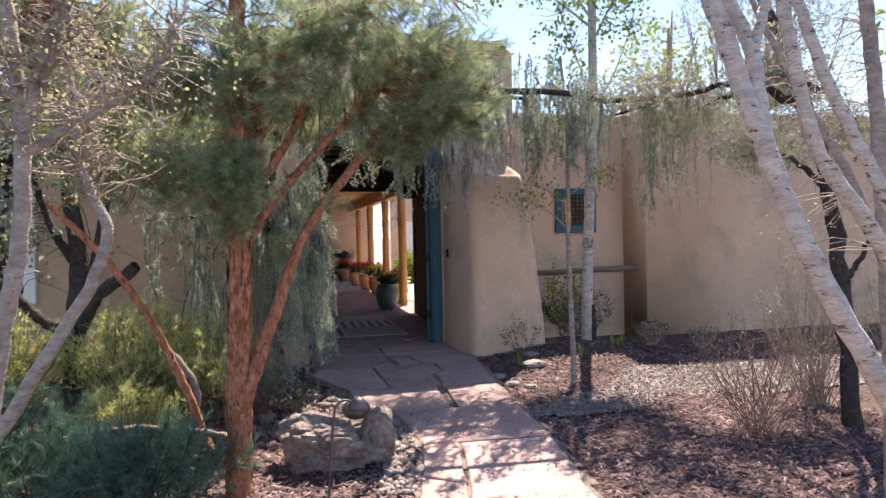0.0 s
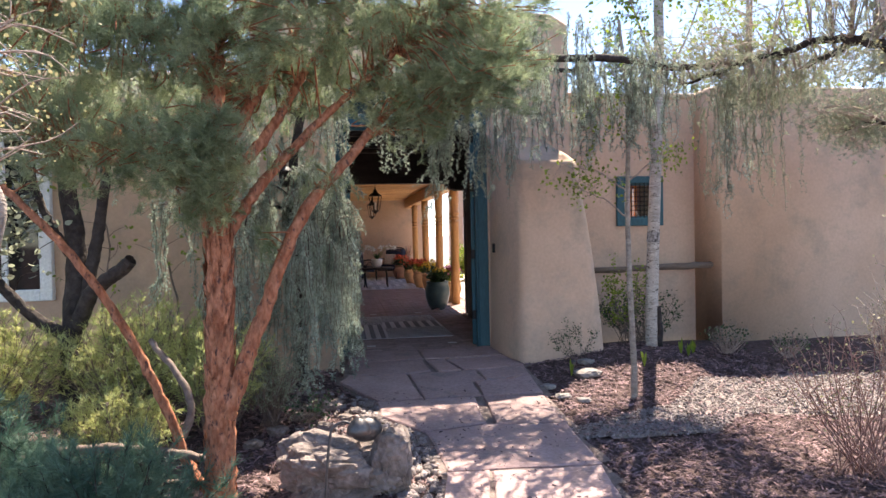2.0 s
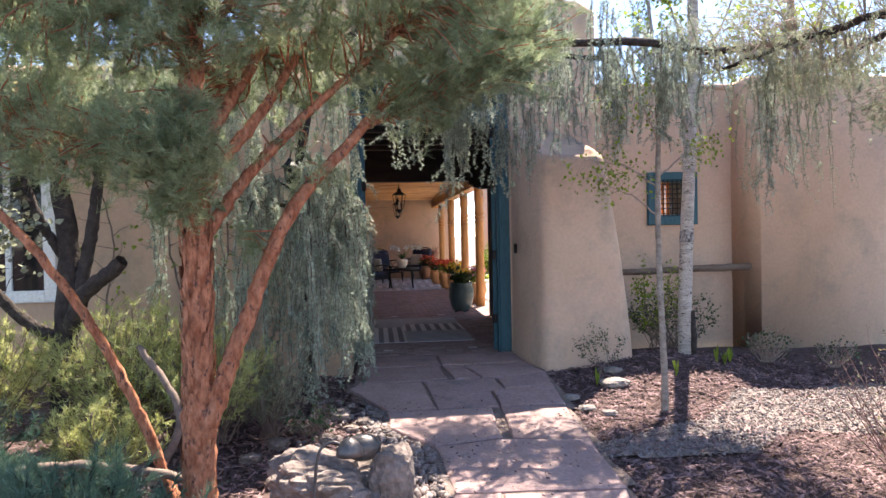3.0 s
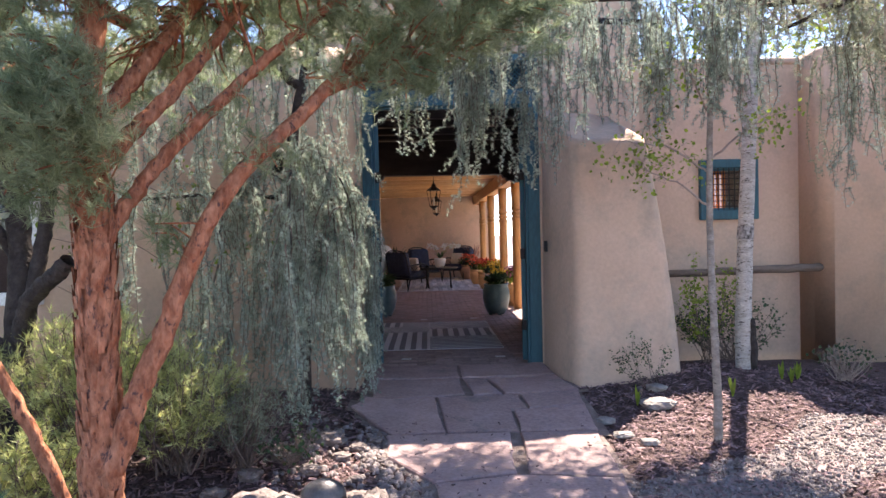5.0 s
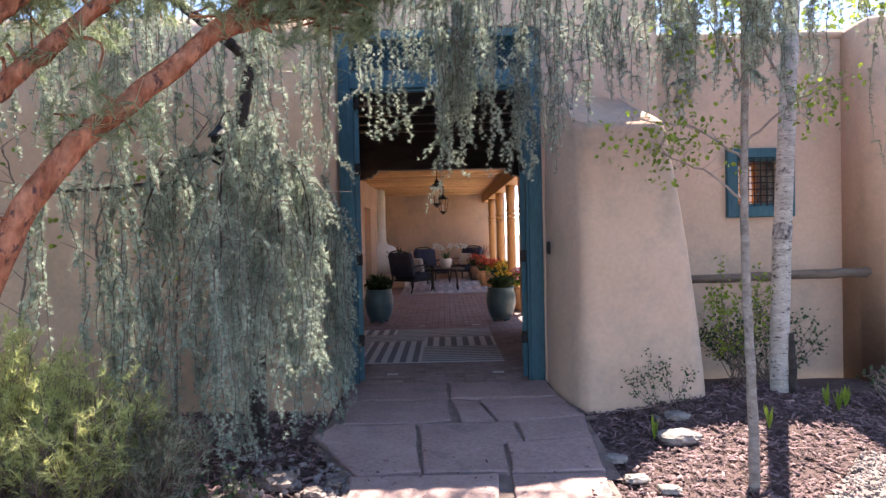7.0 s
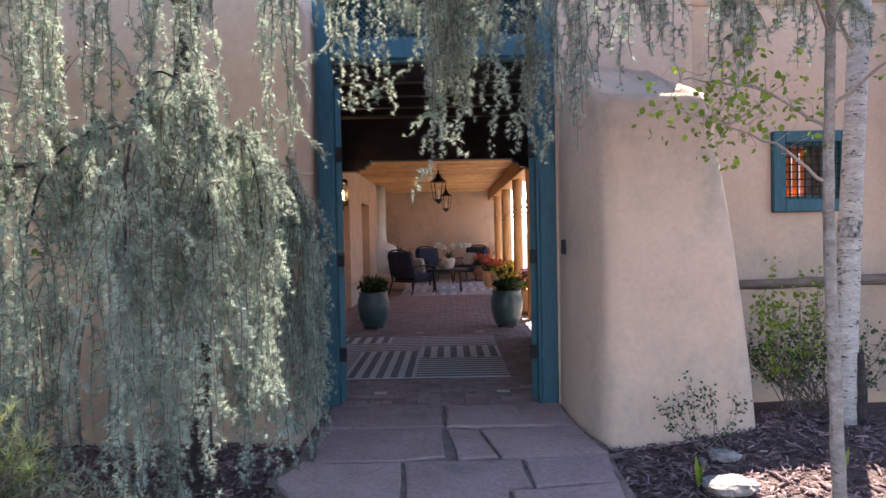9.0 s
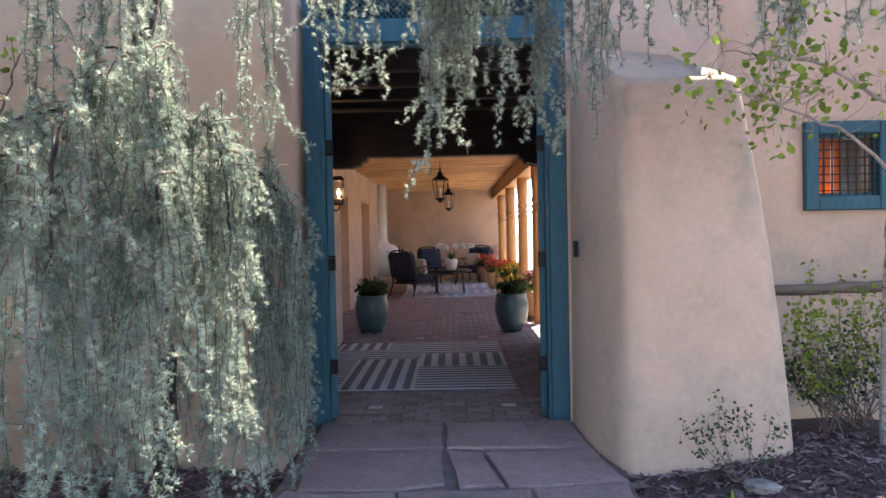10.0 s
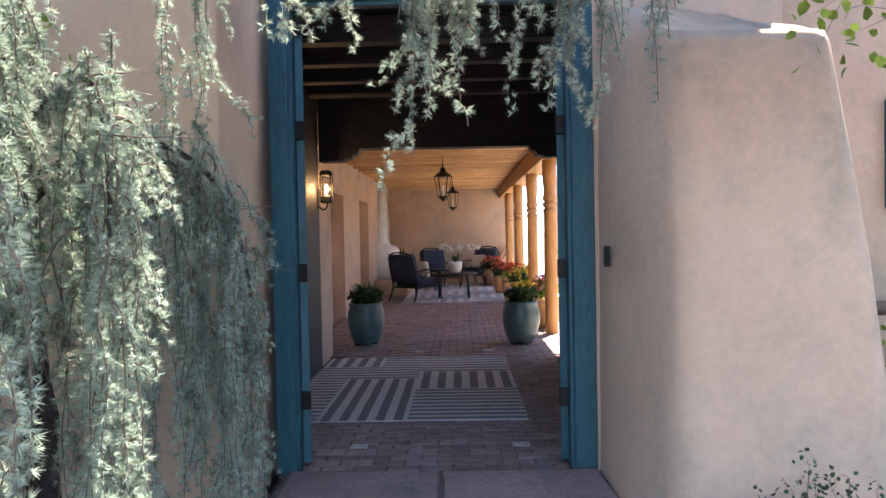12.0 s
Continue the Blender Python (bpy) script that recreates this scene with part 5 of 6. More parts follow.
def sapling():
    rg = np.random.RandomState(43)
    t = thing("aspen_sapling", (3.1, 6.63, -0.1), "thin grey aspen sapling with yellow-green leaves", "tree")
    np_part("trunk", limb([(3.11, 6.63, -0.15), (3.10, 6.63, 0.4), (3.07, 6.63, 1.4), (3.08, 6.63, 2.58), (3.02, 6.65, 3.4)], 0.034, 0.014, 44, 10, 0.06, 2, 0.006), M_GREYBARK, t, smooth=True)
    br = [[(3.07, 6.63, 1.55), (2.85, 6.6, 1.72), (2.55, 6.6, 1.85)], [(3.07, 6.63, 1.8), (2.8, 6.7, 2.0), (2.45, 6.7, 2.05)], [(3.08, 6.63, 1.9), (3.3, 6.5, 2.1), (3.5, 6.4, 2.2)], [(3.08, 6.63, 2.2), (2.9, 6.5, 2.45), (2.7, 6.4, 2.6)], [(3.06, 6.64, 2.6), (3.25, 6.6, 2.9), (3.4, 6.5, 3.1)], [(3.04, 6.64, 2.8), (2.8, 6.7, 3.1), (2.6, 6.6, 3.3)]]
    for b in br:
        np_part("limb", limb(b, 0.009, 0.003, 12, 6, 0.1, 3, 0.02), M_PALETWIG, t, smooth=True)
    paths = [curve_points(b, 8) for b in br]
    leafy_twigs(paths, [((2.65, 6.6, 1.9), (0.42, 0.3, 0.25), 60), ((3.4, 6.45, 2.15), (0.25, 0.2, 0.2), 26), ((2.75, 6.45, 2.5), (0.3, 0.25, 0.25), 34), ((3.0, 6.6, 3.1), (0.5, 0.3, 0.35), 50)], rg, 0.033, M_LEAF, M_PALETWIG, t, 0.0022, 5)
    return t


sapling()


def multi_stem(name, loc, stems, bark, label, seed, zones=(), leaf=None, size=0.03, rough=0.04, twig=None):
    rg = np.random.RandomState(seed)
    t = thing(name, loc, label, "tree")
    paths = []
    for k, (pts, r0, r1) in enumerate(stems):
        np_part("trunk" if k == 0 else "limb", limb(pts, r0, r1, 40, 12, rough, seed + k, 0.008), bark, t, smooth=True)
        paths.append(curve_points(pts, 16)[4:])
    if zones:
        leafy_twigs(paths, zones, rg, size, leaf, twig or bark, t, 0.004, 5)
    return t


multi_stem("birch_tree", (2.6, 2.0, -0.15), [
    ([(2.75, 2.02, -0.25), (2.5, 1.98, 0.35), (2.3, 1.97, 0.7), (2.05, 1.95, 1.04), (1.82, 1.96, 1.43), (1.66, 1.98, 1.79), (1.55, 1.99, 2.08), (1.44, 2.02, 2.4), (1.3, 2.1, 2.9)], 0.046, 0.028),
    ([(1.68, 1.98, 1.72), (1.64, 1.98, 1.95), (1.62, 2.0, 2.15), (1.54, 2.06, 2.4), (1.45, 2.15, 2.9)], 0.032, 0.02),
    ([(1.63, 1.99, 2.13), (1.66, 1.97, 2.27), (1.72, 1.96, 2.5)], 0.022, 0.014)], M_BIRCH,
    "leaning pale birch trunk with a forked top", 51, [((1.7, 2.2, 3.0), (0.5, 0.4, 0.35), 40)], M_LEAF, 0.04)
multi_stem("birch_tree", (3.0, 2.3, -0.15), [
    ([(3.3, 2.3, -0.25), (3.1, 2.33, 0.5), (2.96, 2.36, 0.89), (2.77, 2.42, 1.25), (2.59, 2.47, 1.56), (2.42, 2.52, 1.82), (2.33, 2.55, 2.15), (2.26, 2.6, 2.7)], 0.045, 0.028),
    ([(2.72, 2.3, 1.2), (2.57, 2.26, 1.5), (2.41, 2.29, 1.81), (2.28, 2.32, 2.08), (2.17, 2.36, 2.41), (2.1, 2.4, 2.8)], 0.03, 0.022)], M_BIRCH,
    "pale birch with crossing leaning stems", 52, [((2.4, 2.6, 3.0), (0.5, 0.4, 0.35), 40)], M_LEAF, 0.04)
multi_stem("grey_tree", (3.2, 2.95, -0.15), [
    ([(3.25, 2.9, -0.25), (3.22, 2.88, 0.6), (3.2, 2.9, 1.26), (3.17, 2.93, 2.2), (3.1, 2.95, 2.9)], 0.05, 0.035),
    ([(3.2, 2.9, 1.3), (3.05, 3.0, 1.8), (2.8, 3.1, 2.3), (2.6, 3.2, 2.8)], 0.03, 0.014),
    ([(3.18, 2.92, 1.7), (3.4, 3.0, 2.1), (3.5, 3.1, 2.7)], 0.025, 0.012)], M_GREYBARK,
    "grey multi-stemmed tree with bare twigs", 53, [((3.0, 3.1, 2.3), (0.5, 0.3, 0.5), 110), ((3.0, 3.1, 1.6), (0.35, 0.3, 0.4), 40)], M_BUD, 0.014, twig=M_PALETWIG)
multi_stem("crabapple_tree", (-0.95, 2.5, -0.15), [
    ([(-1.05, 2.5, -0.25), (-0.98, 2.5, 0.5), (-0.89, 2.49, 1.15), (-0.82, 2.48, 1.47), (-0.8, 2.48, 1.75), (-0.81, 2.49, 2.03), (-0.85, 2.5, 2.4)], 0.034, 0.022),
    ([(-0.79, 2.48, 1.88), (-0.72, 2.46, 2.08), (-0.62, 2.44, 2.35), (-0.5, 2.4, 2.6)], 0.026, 0.016),
    ([(-0.79, 2.47, 1.8), (-0.56, 2.42, 1.93), (-0.39, 2.38, 2.04), (-0.3, 2.36, 2.2)], 0.018, 0.006)], M_GREYBARK,
    "grey-barked small tree with pale opening buds", 54, [((-0.55, 2.4, 2.15), (0.45, 0.25, 0.28), 190), ((-0.75, 2.45, 1.95), (0.28, 0.22, 0.25), 70)], M_BUD, 0.016, twig=M_GREYBARK)
multi_stem("crabapple_tree", (-1.3, 3.3, -0.15), [
    ([(-1.5, 3.35, -0.25), (-1.27, 3.29, 0.5), (-1.13, 3.26, 0.75), (-0.95, 3.22, 1.04), (-0.77, 3.18, 1.33), (-0.70, 3.17, 1.55), (-0.76, 3.19, 1.70), (-0.8, 3.2, 1.85), (-0.85, 3.2, 2.3)], 0.035, 0.018)], M_GREYBARK,
    "crooked grey stem of a small tree with few leaves", 55, [((-0.75, 3.15, 2.0), (0.35, 0.28, 0.35), 140)], M_BUD, 0.014, twig=M_PALETWIG)
multi_stem("dark_tree", (-1.66, 6.3, -0.05), [
    ([(-1.68, 6.3, -0.2), (-1.68, 6.31, 0.3), (-1.66, 6.32, 0.88), (-1.63, 6.33, 1.39), (-1.7, 6.35, 2.0), (-1.75, 6.4, 2.8)], 0.105, 0.05),
    ([(-1.64, 6.31, 0.75), (-1.5, 6.31, 1.3), (-1.41, 6.31, 1.82), (-1.36, 6.31, 2.3)], 0.055, 0.03),
    ([(-1.6, 6.25, 0.8), (-1.45, 6.1, 1.05), (-1.2, 5.95, 1.22), (-1.1, 5.9, 1.3)], 0.06, 0.045),
    ([(-1.7, 6.3, 0.7), (-2.0, 6.25, 0.95), (-2.3, 6.2, 1.4), (-2.5, 6.2, 2.0)], 0.05, 0.025),
    ([(-1.65, 6.33, 1.3), (-1.85, 6.3, 1.7), (-2.0, 6.3, 2.3)], 0.04, 0.02)], M_DARKBARK,
    "black-barked tree with a sawn-off stub", 56, [((-1.7, 6.2, 2.4), (0.8, 0.4, 0.5), 260), ((-2.2, 6.1, 1.5), (0.5, 0.3, 0.5), 110), ((-2.0, 6.2, 3.3), (1.1, 0.5, 0.7), 420)], M_JUNIPER, 0.05, 0.12, M_DARKBARK)


# ---- shrubs and low plants ----
def bush(name, loc, r, n_stems, label, bark, leaf, size, per, seed, tuft=None, spread=0.9, category="shrub", nleaf=None, stem_r=0.006, up=1.0, wide=0.004):
    """Many fine stems fanning from the root, each with side twigs and leaves or needle tufts."""
    rg = np.random.RandomState(seed)
    t = thing(name, loc, label, category)
    x, y, z = loc
    stems, P, D = [], [], []
    for k in range(n_stems):
        a = rg.rand() * 6.283
        q = np.sqrt(rg.rand()) * spread
        tip = np.array([x + r[0] * q * math.cos(a), y + r[1] * q * math.sin(a), z + r[2] * up * (1 - 0.45 * q * q) * rg.uniform(0.7, 1.05)])
        b = np.array([x + 0.12 * r[0] * rg.randn(), y + 0.12 * r[1] * rg.randn(), z - 0.03])
        m = (b + tip) / 2 + np.array([math.cos(a) * 0.1 * r[0], math.sin(a) * 0.1 * r[1], 0.05 * r[2]]) + rg.normal(size=3) * 0.02
        path = curve_points([b, m, tip], 9)
        stems.append(tube_np(path, np.linspace(stem_r, stem_r * 0.35, 9), 4))
        for j in range(3, 9):
            for _ in range(2):
                d = unit(path[j] - path[j - 1] + rg.normal(size=3) * 0.05) + rg.normal(size=3) * 0.7
                ln = 0.16 * r[2] * rg.rand()
                e = path[j] + unit(d) * ln
                stems.append(tube_np(np.array([path[j], (path[j] + e) / 2 + rg.normal(size=3) * 0.008, e]), [stem_r * 0.4, stem_r * 0.3, stem_r * 0.2], 3))
                P.append(e)
                D.append(unit(d) + np.array([0, 0, 0.5]))
    np_part("stem_growth", join_np(stems), bark, t)
    P, D = np.array(P), np.array(D)
    if tuft:
        np_part("foliage", tufts(P, D, per, size, wide, tuft, rg), leaf, t)
    else:
        Q = np.repeat(P, per, axis=0) + rg.normal(size=(len(P) * per, 3)) * size * 0.8
        if nleaf:
            Q = Q[rg.permutation(len(Q))[:nleaf]]
        np_part("foliage", leaves_np(Q, size, rg), leaf, t)
    return t


bush("juniper_shrub", (-1.2, 6.25, 0.0), (0.75, 0.45, 0.95), 130, "sunlit yellow-green feathery shrub by the wall", M_TWIG, M_SHRUB, 0.07, 12, 61, 0.6, wide=0.006)
bush("juniper_shrub", (-0.55, 6.05, 0.0), (0.5, 0.4, 0.75), 80, "yellow-green feathery shrub beside the cedar", M_TWIG, M_SHRUB, 0.065, 11, 62, 0.6, wide=0.006)
bush("juniper_shrub", (-2.3, 6.15, 0.0), (0.7, 0.5, 0.95), 110, "grey-green feathery shrub below the window", M_TWIG, M_SHRUB, 0.07, 12, 63, 0.6, wide=0.006)
bush("juniper_shrub", (-1.1, 5.5, -0.08), (0.45, 0.35, 0.5), 60, "low yellow-green feathery shrub", M_TWIG, M_SHRUB, 0.06, 11, 64, 0.6, wide=0.006)
bush("juniper_shrub", (-0.15, 6.1, 0.0), (0.3, 0.25, 0.55), 40, "small green feathery shrub under the cedar", M_TWIG, M_JUNIPER, 0.055, 10, 65, 0.6, wide=0.005)
bush("dwarf_pine", (-0.72, 4.2, -0.13), (0.62, 0.4, 0.55), 50, "low dark green dwarf pine in the mulch", M_DARKBARK, M_DARKPINE, 0.10, 30, 66, 0.5, wide=0.004)
bush("dwarf_pine", (-1.45, 4.55, -0.13), (0.5, 0.4, 0.55), 40, "low dark green dwarf pine", M_DARKBARK, M_DARKPINE, 0.10, 30, 67, 0.5, wide=0.004)
bush("dwarf_pine", (-1.9, 5.0, -0.12), (0.7, 0.5, 0.8), 46, "dark shaded dwarf pine behind the trunk", M_DARKBARK, M_DARKPINE, 0.075, 16, 68, 0.5, wide=0.004)
bush("twiggy_shrub", (3.75, 4.55, -0.15), (0.72, 0.55, 1.0), 52, "bare reddish twiggy shrub just budding", M_REDTWIG, M_BUD, 0.016, 1, 69, nleaf=520, stem_r=0.005)
bush("twiggy_shrub", (4.9, 5.2, -0.15), (0.6, 0.5, 1.5), 70, "tall grey twiggy shrub just budding", M_PALETWIG, M_BUD, 0.018, 1, 70, nleaf=700, stem_r=0.006)
bush("twiggy_shrub", (5.3, 4.3, -0.15), (0.8, 0.6, 1.7), 80, "tall grey twiggy shrub with pale buds", M_PALETWIG, M_BUD, 0.018, 1, 71, nleaf=800, stem_r=0.007)
bush("leafy_shrub", (2.95, 7.72, 0.06), (0.32, 0.16, 0.42), 9, "small sparse rose shrub against the buttress", M_TWIG, M_DARKLEAF, 0.022, 4, 72, nleaf=330, stem_r=0.003)
bush("leafy_shrub", (3.75, 8.3, 0.14), (0.42, 0.25, 1.0), 16, "yellow-green leafy shrub beside the birch", M_TWIG, M_LEAF, 0.032, 5, 73, nleaf=800, stem_r=0.004)
bush("leafy_shrub", (4.05, 8.45, 0.12), (0.65, 0.3, 0.62), 40, "dark leafy shrub behind the birch", M_TWIG, M_DARKLEAF, 0.03, 3, 74, nleaf=1100, stem_r=0.005)
bush("dry_clump", (4.75, 7.75, 0.05), (0.32, 0.25, 0.34), 50, "dry grey-brown perennial clump by the wall", M_PALETWIG, M_DARKLEAF, 0.03, 1, 75, nleaf=200, stem_r=0.004)
bush("dry_clump", (5.4, 7.6, 0.0), (0.3, 0.25, 0.28), 40, "dry low perennial clump by the wall", M_PALETWIG, M_DARKLEAF, 0.03, 1, 76, nleaf=160, stem_r=0.004)
bush("low_plant", (0.15, 6.1, 0.0), (0.25, 0.2, 0.22), 24, "small green ground plant among stones", M_TWIG, M_DARKLEAF, 0.03, 2, 77, nleaf=200, stem_r=0.003)

# tulip shoots by the birch
for k, (x, y) in enumerate(((4.18, 7.75), (4.24, 7.7), (4.35, 7.8), (3.55, 7.35), (2.75, 7.35))):
    tp = thing("tulip_shoot", (x, y, gz(x, y)), "green tulip leaves pushing through the mulch", "plant", "tulip shoots")
    np_part("leafage", strap_leaves((x, y, gz(x, y) - 0.02), 5, 0.16, 0.014, np.random.RandomState(80 + k), 0.3, 0.2), M_LEAF, tp)

# climbing bare stems on the house wall
for k, (x0, y0, pts) in enumerate(((-1.3, 7.9, [(0, 0, 0), (0.05, 0, 0.8), (-0.08, 0.02, 1.5), (0.1, 0.05, 2.1), (0.25, 0.05, 2.5)]), (-1.0, 7.95, [(0, 0, 0), (-0.03, 0, 0.7), (0.16, 0, 1.3), (0.2, 0.03, 1.9), (0.5, 0.05, 2.4)]), (-1.9, 7.9, [(0, 0, 0), (-0.1, 0, 0.7), (0.0, 0, 1.5), (-0.2, 0.03, 2.2)]), (-0.75, 7.8, [(0, 0, 0), (0.02, 0, 0.9), (0.1, 0, 1.4), (0.3, 0, 1.8)]))):
    v = thing("climbing_vine", (x0, y0, 0), "bare climbing stem with a few new leaves on the wall", "vine", "vines on the wall")
    W = [(x0 + a, y0 + b, c - 0.05) for a, b, c in pts]
    rgv = np.random.RandomState(90 + k)
    st = [limb(W, 0.014, 0.005, 26, 6, 0.1, k, 0.02)]
    C = curve_points(W, 20)
    tips = []
    for j in range(6, 20):
        e = C[j] + np.array([rgv.normal() * 0.22, -0.05 * rgv.rand(), 0.05 + 0.22 * rgv.rand()])
        st.append(limb([C[j], (C[j] + e) / 2 + rgv.normal(size=3) * 0.02, e], 0.004, 0.002, 6, 4))
        tips.append(e)
    np_part("stem_growth", join_np(st), M_TWIG, v)
    tips = np.repeat(np.array(tips), 5, axis=0) + rgv.normal(size=(len(tips) * 5, 3)) * 0.035
    np_part("leafage", leaves_np(tips, 0.05, rgv), M_LEAF, v, "yellow-green leaves")


# ---- rocks ----
def rock(name, c, r, seed, material, label, rough=0.28, group="", sub=3, category="rock"):
    bm = bmesh.new()
    bmesh.ops.create_icosphere(bm, subdivisions=sub, radius=1.0)
    off = Vector((seed * 3.1, seed * 1.7, seed * 0.9))
    for v in bm.verts:
        p = v.co.copy()
        q = Vector((math.copysign(abs(p.x) ** 0.75, p.x), math.copysign(abs(p.y) ** 0.75, p.y), math.copysign(abs(p.z) ** 0.75, p.z)))
        k = 1 + rough * noise.fractal(p * 1.3 + off, 0.7, 2.2, 6) + 0.07 * noise.cell(p * 2.0 + off) - 0.12 * abs(noise.noise(p * 3.1 + off))
        v.co = Vector((q.x * r[0] * k, q.y * r[1] * k, q.z * r[2] * k)) + Vector(c)
    t = thing(name, c, label, category, group)
    part("stone", bm, material, t)
    return t


rock("boulder", (0.40, 4.95, -0.02), (0.36, 0.26, 0.21), 2, M_ROCK, "large weathered grey-brown boulder beside the path", 0.34, sub=5, category="boulder")
rock("boulder", (0.70, 4.90, 0.03), (0.13, 0.17, 0.21), 5, M_ROCK, "upright reddish boulder chunk beside the path", 0.3, sub=4, category="boulder")
rs = np.random.RandomState(7)
for x, y, s in ((0.31, 6.67, 0.13), (0.52, 6.62, 0.08), (0.16, 6.5, 0.09), (0.05, 6.35, 0.10), (0.42, 6.42, 0.07), (0.62, 6.75, 0.07), (-0.1, 6.05, 0.09), (0.25, 6.15, 0.08), (0.55, 6.1, 0.05), (0.7, 6.4, 0.06), (-0.25, 5.8, 0.08), (0.0, 5.6, 0.07)):
    rock("edging_stone", (x, y, gz(x, y) + s * 0.08), (s * 0.85, s * 0.65, s * 0.42), rs.randint(60), M_ROCK, "rough grey-brown bed-edging stone", 0.4, "stones edging the bed")
for x, y, s in ((2.9, 7.28, 0.125), (3.0, 7.6, 0.08), (2.45, 6.75, 0.07), (2.6, 6.6, 0.06), (2.4, 7.05, 0.07)):
    rock("garden_stone", (x, y, gz(x, y) + s * 0.05), (s * 1.1, s * 0.8, s * 0.36), rs.randint(60), M_PALEROCK, "flat pale stone half sunk in mulch", 0.25, "stones in the mulch")

# bronze bird and path lamp by the boulder
bird = thing("garden_ornament", (0.55, 4.85, 0.17), "dark bronze rounded garden ornament on the boulder", "ornament")
ob_bm = bmesh.new()
bmesh.ops.create_uvsphere(ob_bm, u_segments=20, v_segments=14, radius=0.09, matrix=Matrix.Translation((0.55, 4.85, 0.25)) @ Matrix.Diagonal((1.15, 0.8, 0.85, 1)))
part("body", ob_bm, M_BRONZE, bird, smooth=True)
pl = thing("path_light", (0.30, 4.3, -0.15), "dark bronze path light on a curved stake", "path light")
np_part("stake", limb([(0.30, 4.3, -0.2), (0.32, 4.3, 0.1), (0.345, 4.3, 0.36), (0.37, 4.3, 0.43), (0.42, 4.3, 0.455), (0.46, 4.3, 0.44)], 0.008, 0.007, 26, 7), M_BRONZE, pl, smooth=True)
part("shade", lathe([(0.012, 0.47), (0.04, 0.455), (0.062, 0.42), (0.066, 0.39), (0.058, 0.388), (0.01, 0.43)], 20, (0.50, 4.3, 0)), M_BRONZE, pl, smooth=True)
pl2 = thing("path_light", (2.78, 7.38, -0.06), "small dark path light in the mulch", "path light")
part("shade", lathe([(0.008, -0.06), (0.008, 0.06), (0.024, 0.06), (0.026, 0.09), (0.01, 0.105)], 12, (2.78, 7.38, 0.0)), M_BRONZE, pl2)

# fallen branches on the bed
for k, pts in enumerate(([(-1.4, 4.75, 0.22), (-0.9, 4.7, 0.28), (-0.45, 4.65, 0.22), (-0.28, 4.55, 0.2)], [(-1.7, 4.5, 0.02), (-1.1, 4.6, 0.10), (-0.5, 4.9, -0.02)], [(-0.75, 5.3, -0.06), (-0.6, 5.4, 0.35), (-0.9, 5.6, 0.75)])):
    fb = thing("fallen_branch", pts[1], "dry grey-brown branch lying in the bed", "branch", "dry branches")
    np_part("wood", limb(pts, 0.03, 0.02, 22, 8, 0.15, k, 0.015), M_TWIG, fb)

# dark lantern on the house wall beyond the cedar
wl = thing("wall_lantern", (-0.07, 6.92, 1.95), "dark iron bell-shaped lantern hanging in the cedar", "lantern")
part("cap", lathe([(0.01, 0.20), (0.03, 0.17), (0.07, 0.13), (0.075, 0.12)], 8, (-0.07, 6.92, 1.92)), M_IRON, wl)
part("body", lathe([(0.055, 0.12), (0.04, 0.0), (0.02, -0.02)], 8, (-0.07, 6.92, 1.92)), M_IRON, wl)
np_part("hook", limb([(-0.07, 6.92, 2.11), (-0.05, 7.02, 2.22), (0.01, 7.18, 2.2)], 0.006, 0.006, 8, 5), M_IRON, wl)

# white window at the wall's west end
w2 = tagged(new("window_2"), "white framed window in the adobe wall", "window", kind="structure")
w2.location = (-2.75, 8.08, 1.0)
part("window_frame", boxes((-3.4, -3.28, 8.03, 8.11, 0.85, 2.6), (-2.62, -2.5, 8.03, 8.11, 0.85, 2.6), (-3.28, -2.62, 8.03, 8.11, 2.48, 2.6), (-3.28, -2.62, 8.03, 8.11, 0.85, 0.97), (-2.98, -2.92, 8.04, 8.10, 0.97, 2.48), bevel=0.008, seg=1), M_WHITE, w2)
# opaque glossy panes; the darkness of the room behind is their base colour
part("pane", boxes((-3.28, -2.98, 8.06, 8.075, 0.97, 2.48)), M_DARKROOM, w2, "reflecting pane with the unlit room's dark in its colour")
part("pane", boxes((-2.92, -2.62, 8.06, 8.075, 0.97, 2.48)), M_DARKROOM, w2, "reflecting pane with the unlit room's dark in its colour")

# ---- courtyard beyond the portal ----
setting("wall_courtyard", boxes((9.0, 9.4, 9.9, 27, -0.3, 3.0)), M_STUCCO, "tan wall across the courtyard", "wall")
setting("wall_court_house", boxes((4.6, 9.0, 26.6, 27.0, -0.3, 3.2)), M_STUCCO, "tan house wall at the courtyard end", "wall")
dw = thing("courtyard_door", (5.6, 26.5, 0), "grey-blue courtyard door", "door")
part("panel", boxes((5.1, 6.1, 26.52, 26.59, 0, 2.1), bevel=0.01, seg=1), M_WHITE, dw)
for k, (x, y, h) in enumerate(((4.6, 16.5, 1.3), (5.2, 19.0, 1.5), (4.4, 21.5, 1.0), (6.2, 22.5, 2.0), (4.9, 14.4, 1.1), (6.8, 18.0, 2.2))):
    bush("leafy_shrub", (x, y, 0), (0.7, 0.7, h), 60, "sunlit green courtyard shrub", M_TWIG, M_LEAF, 0.075, 3, 110 + k, stem_r=0.008)
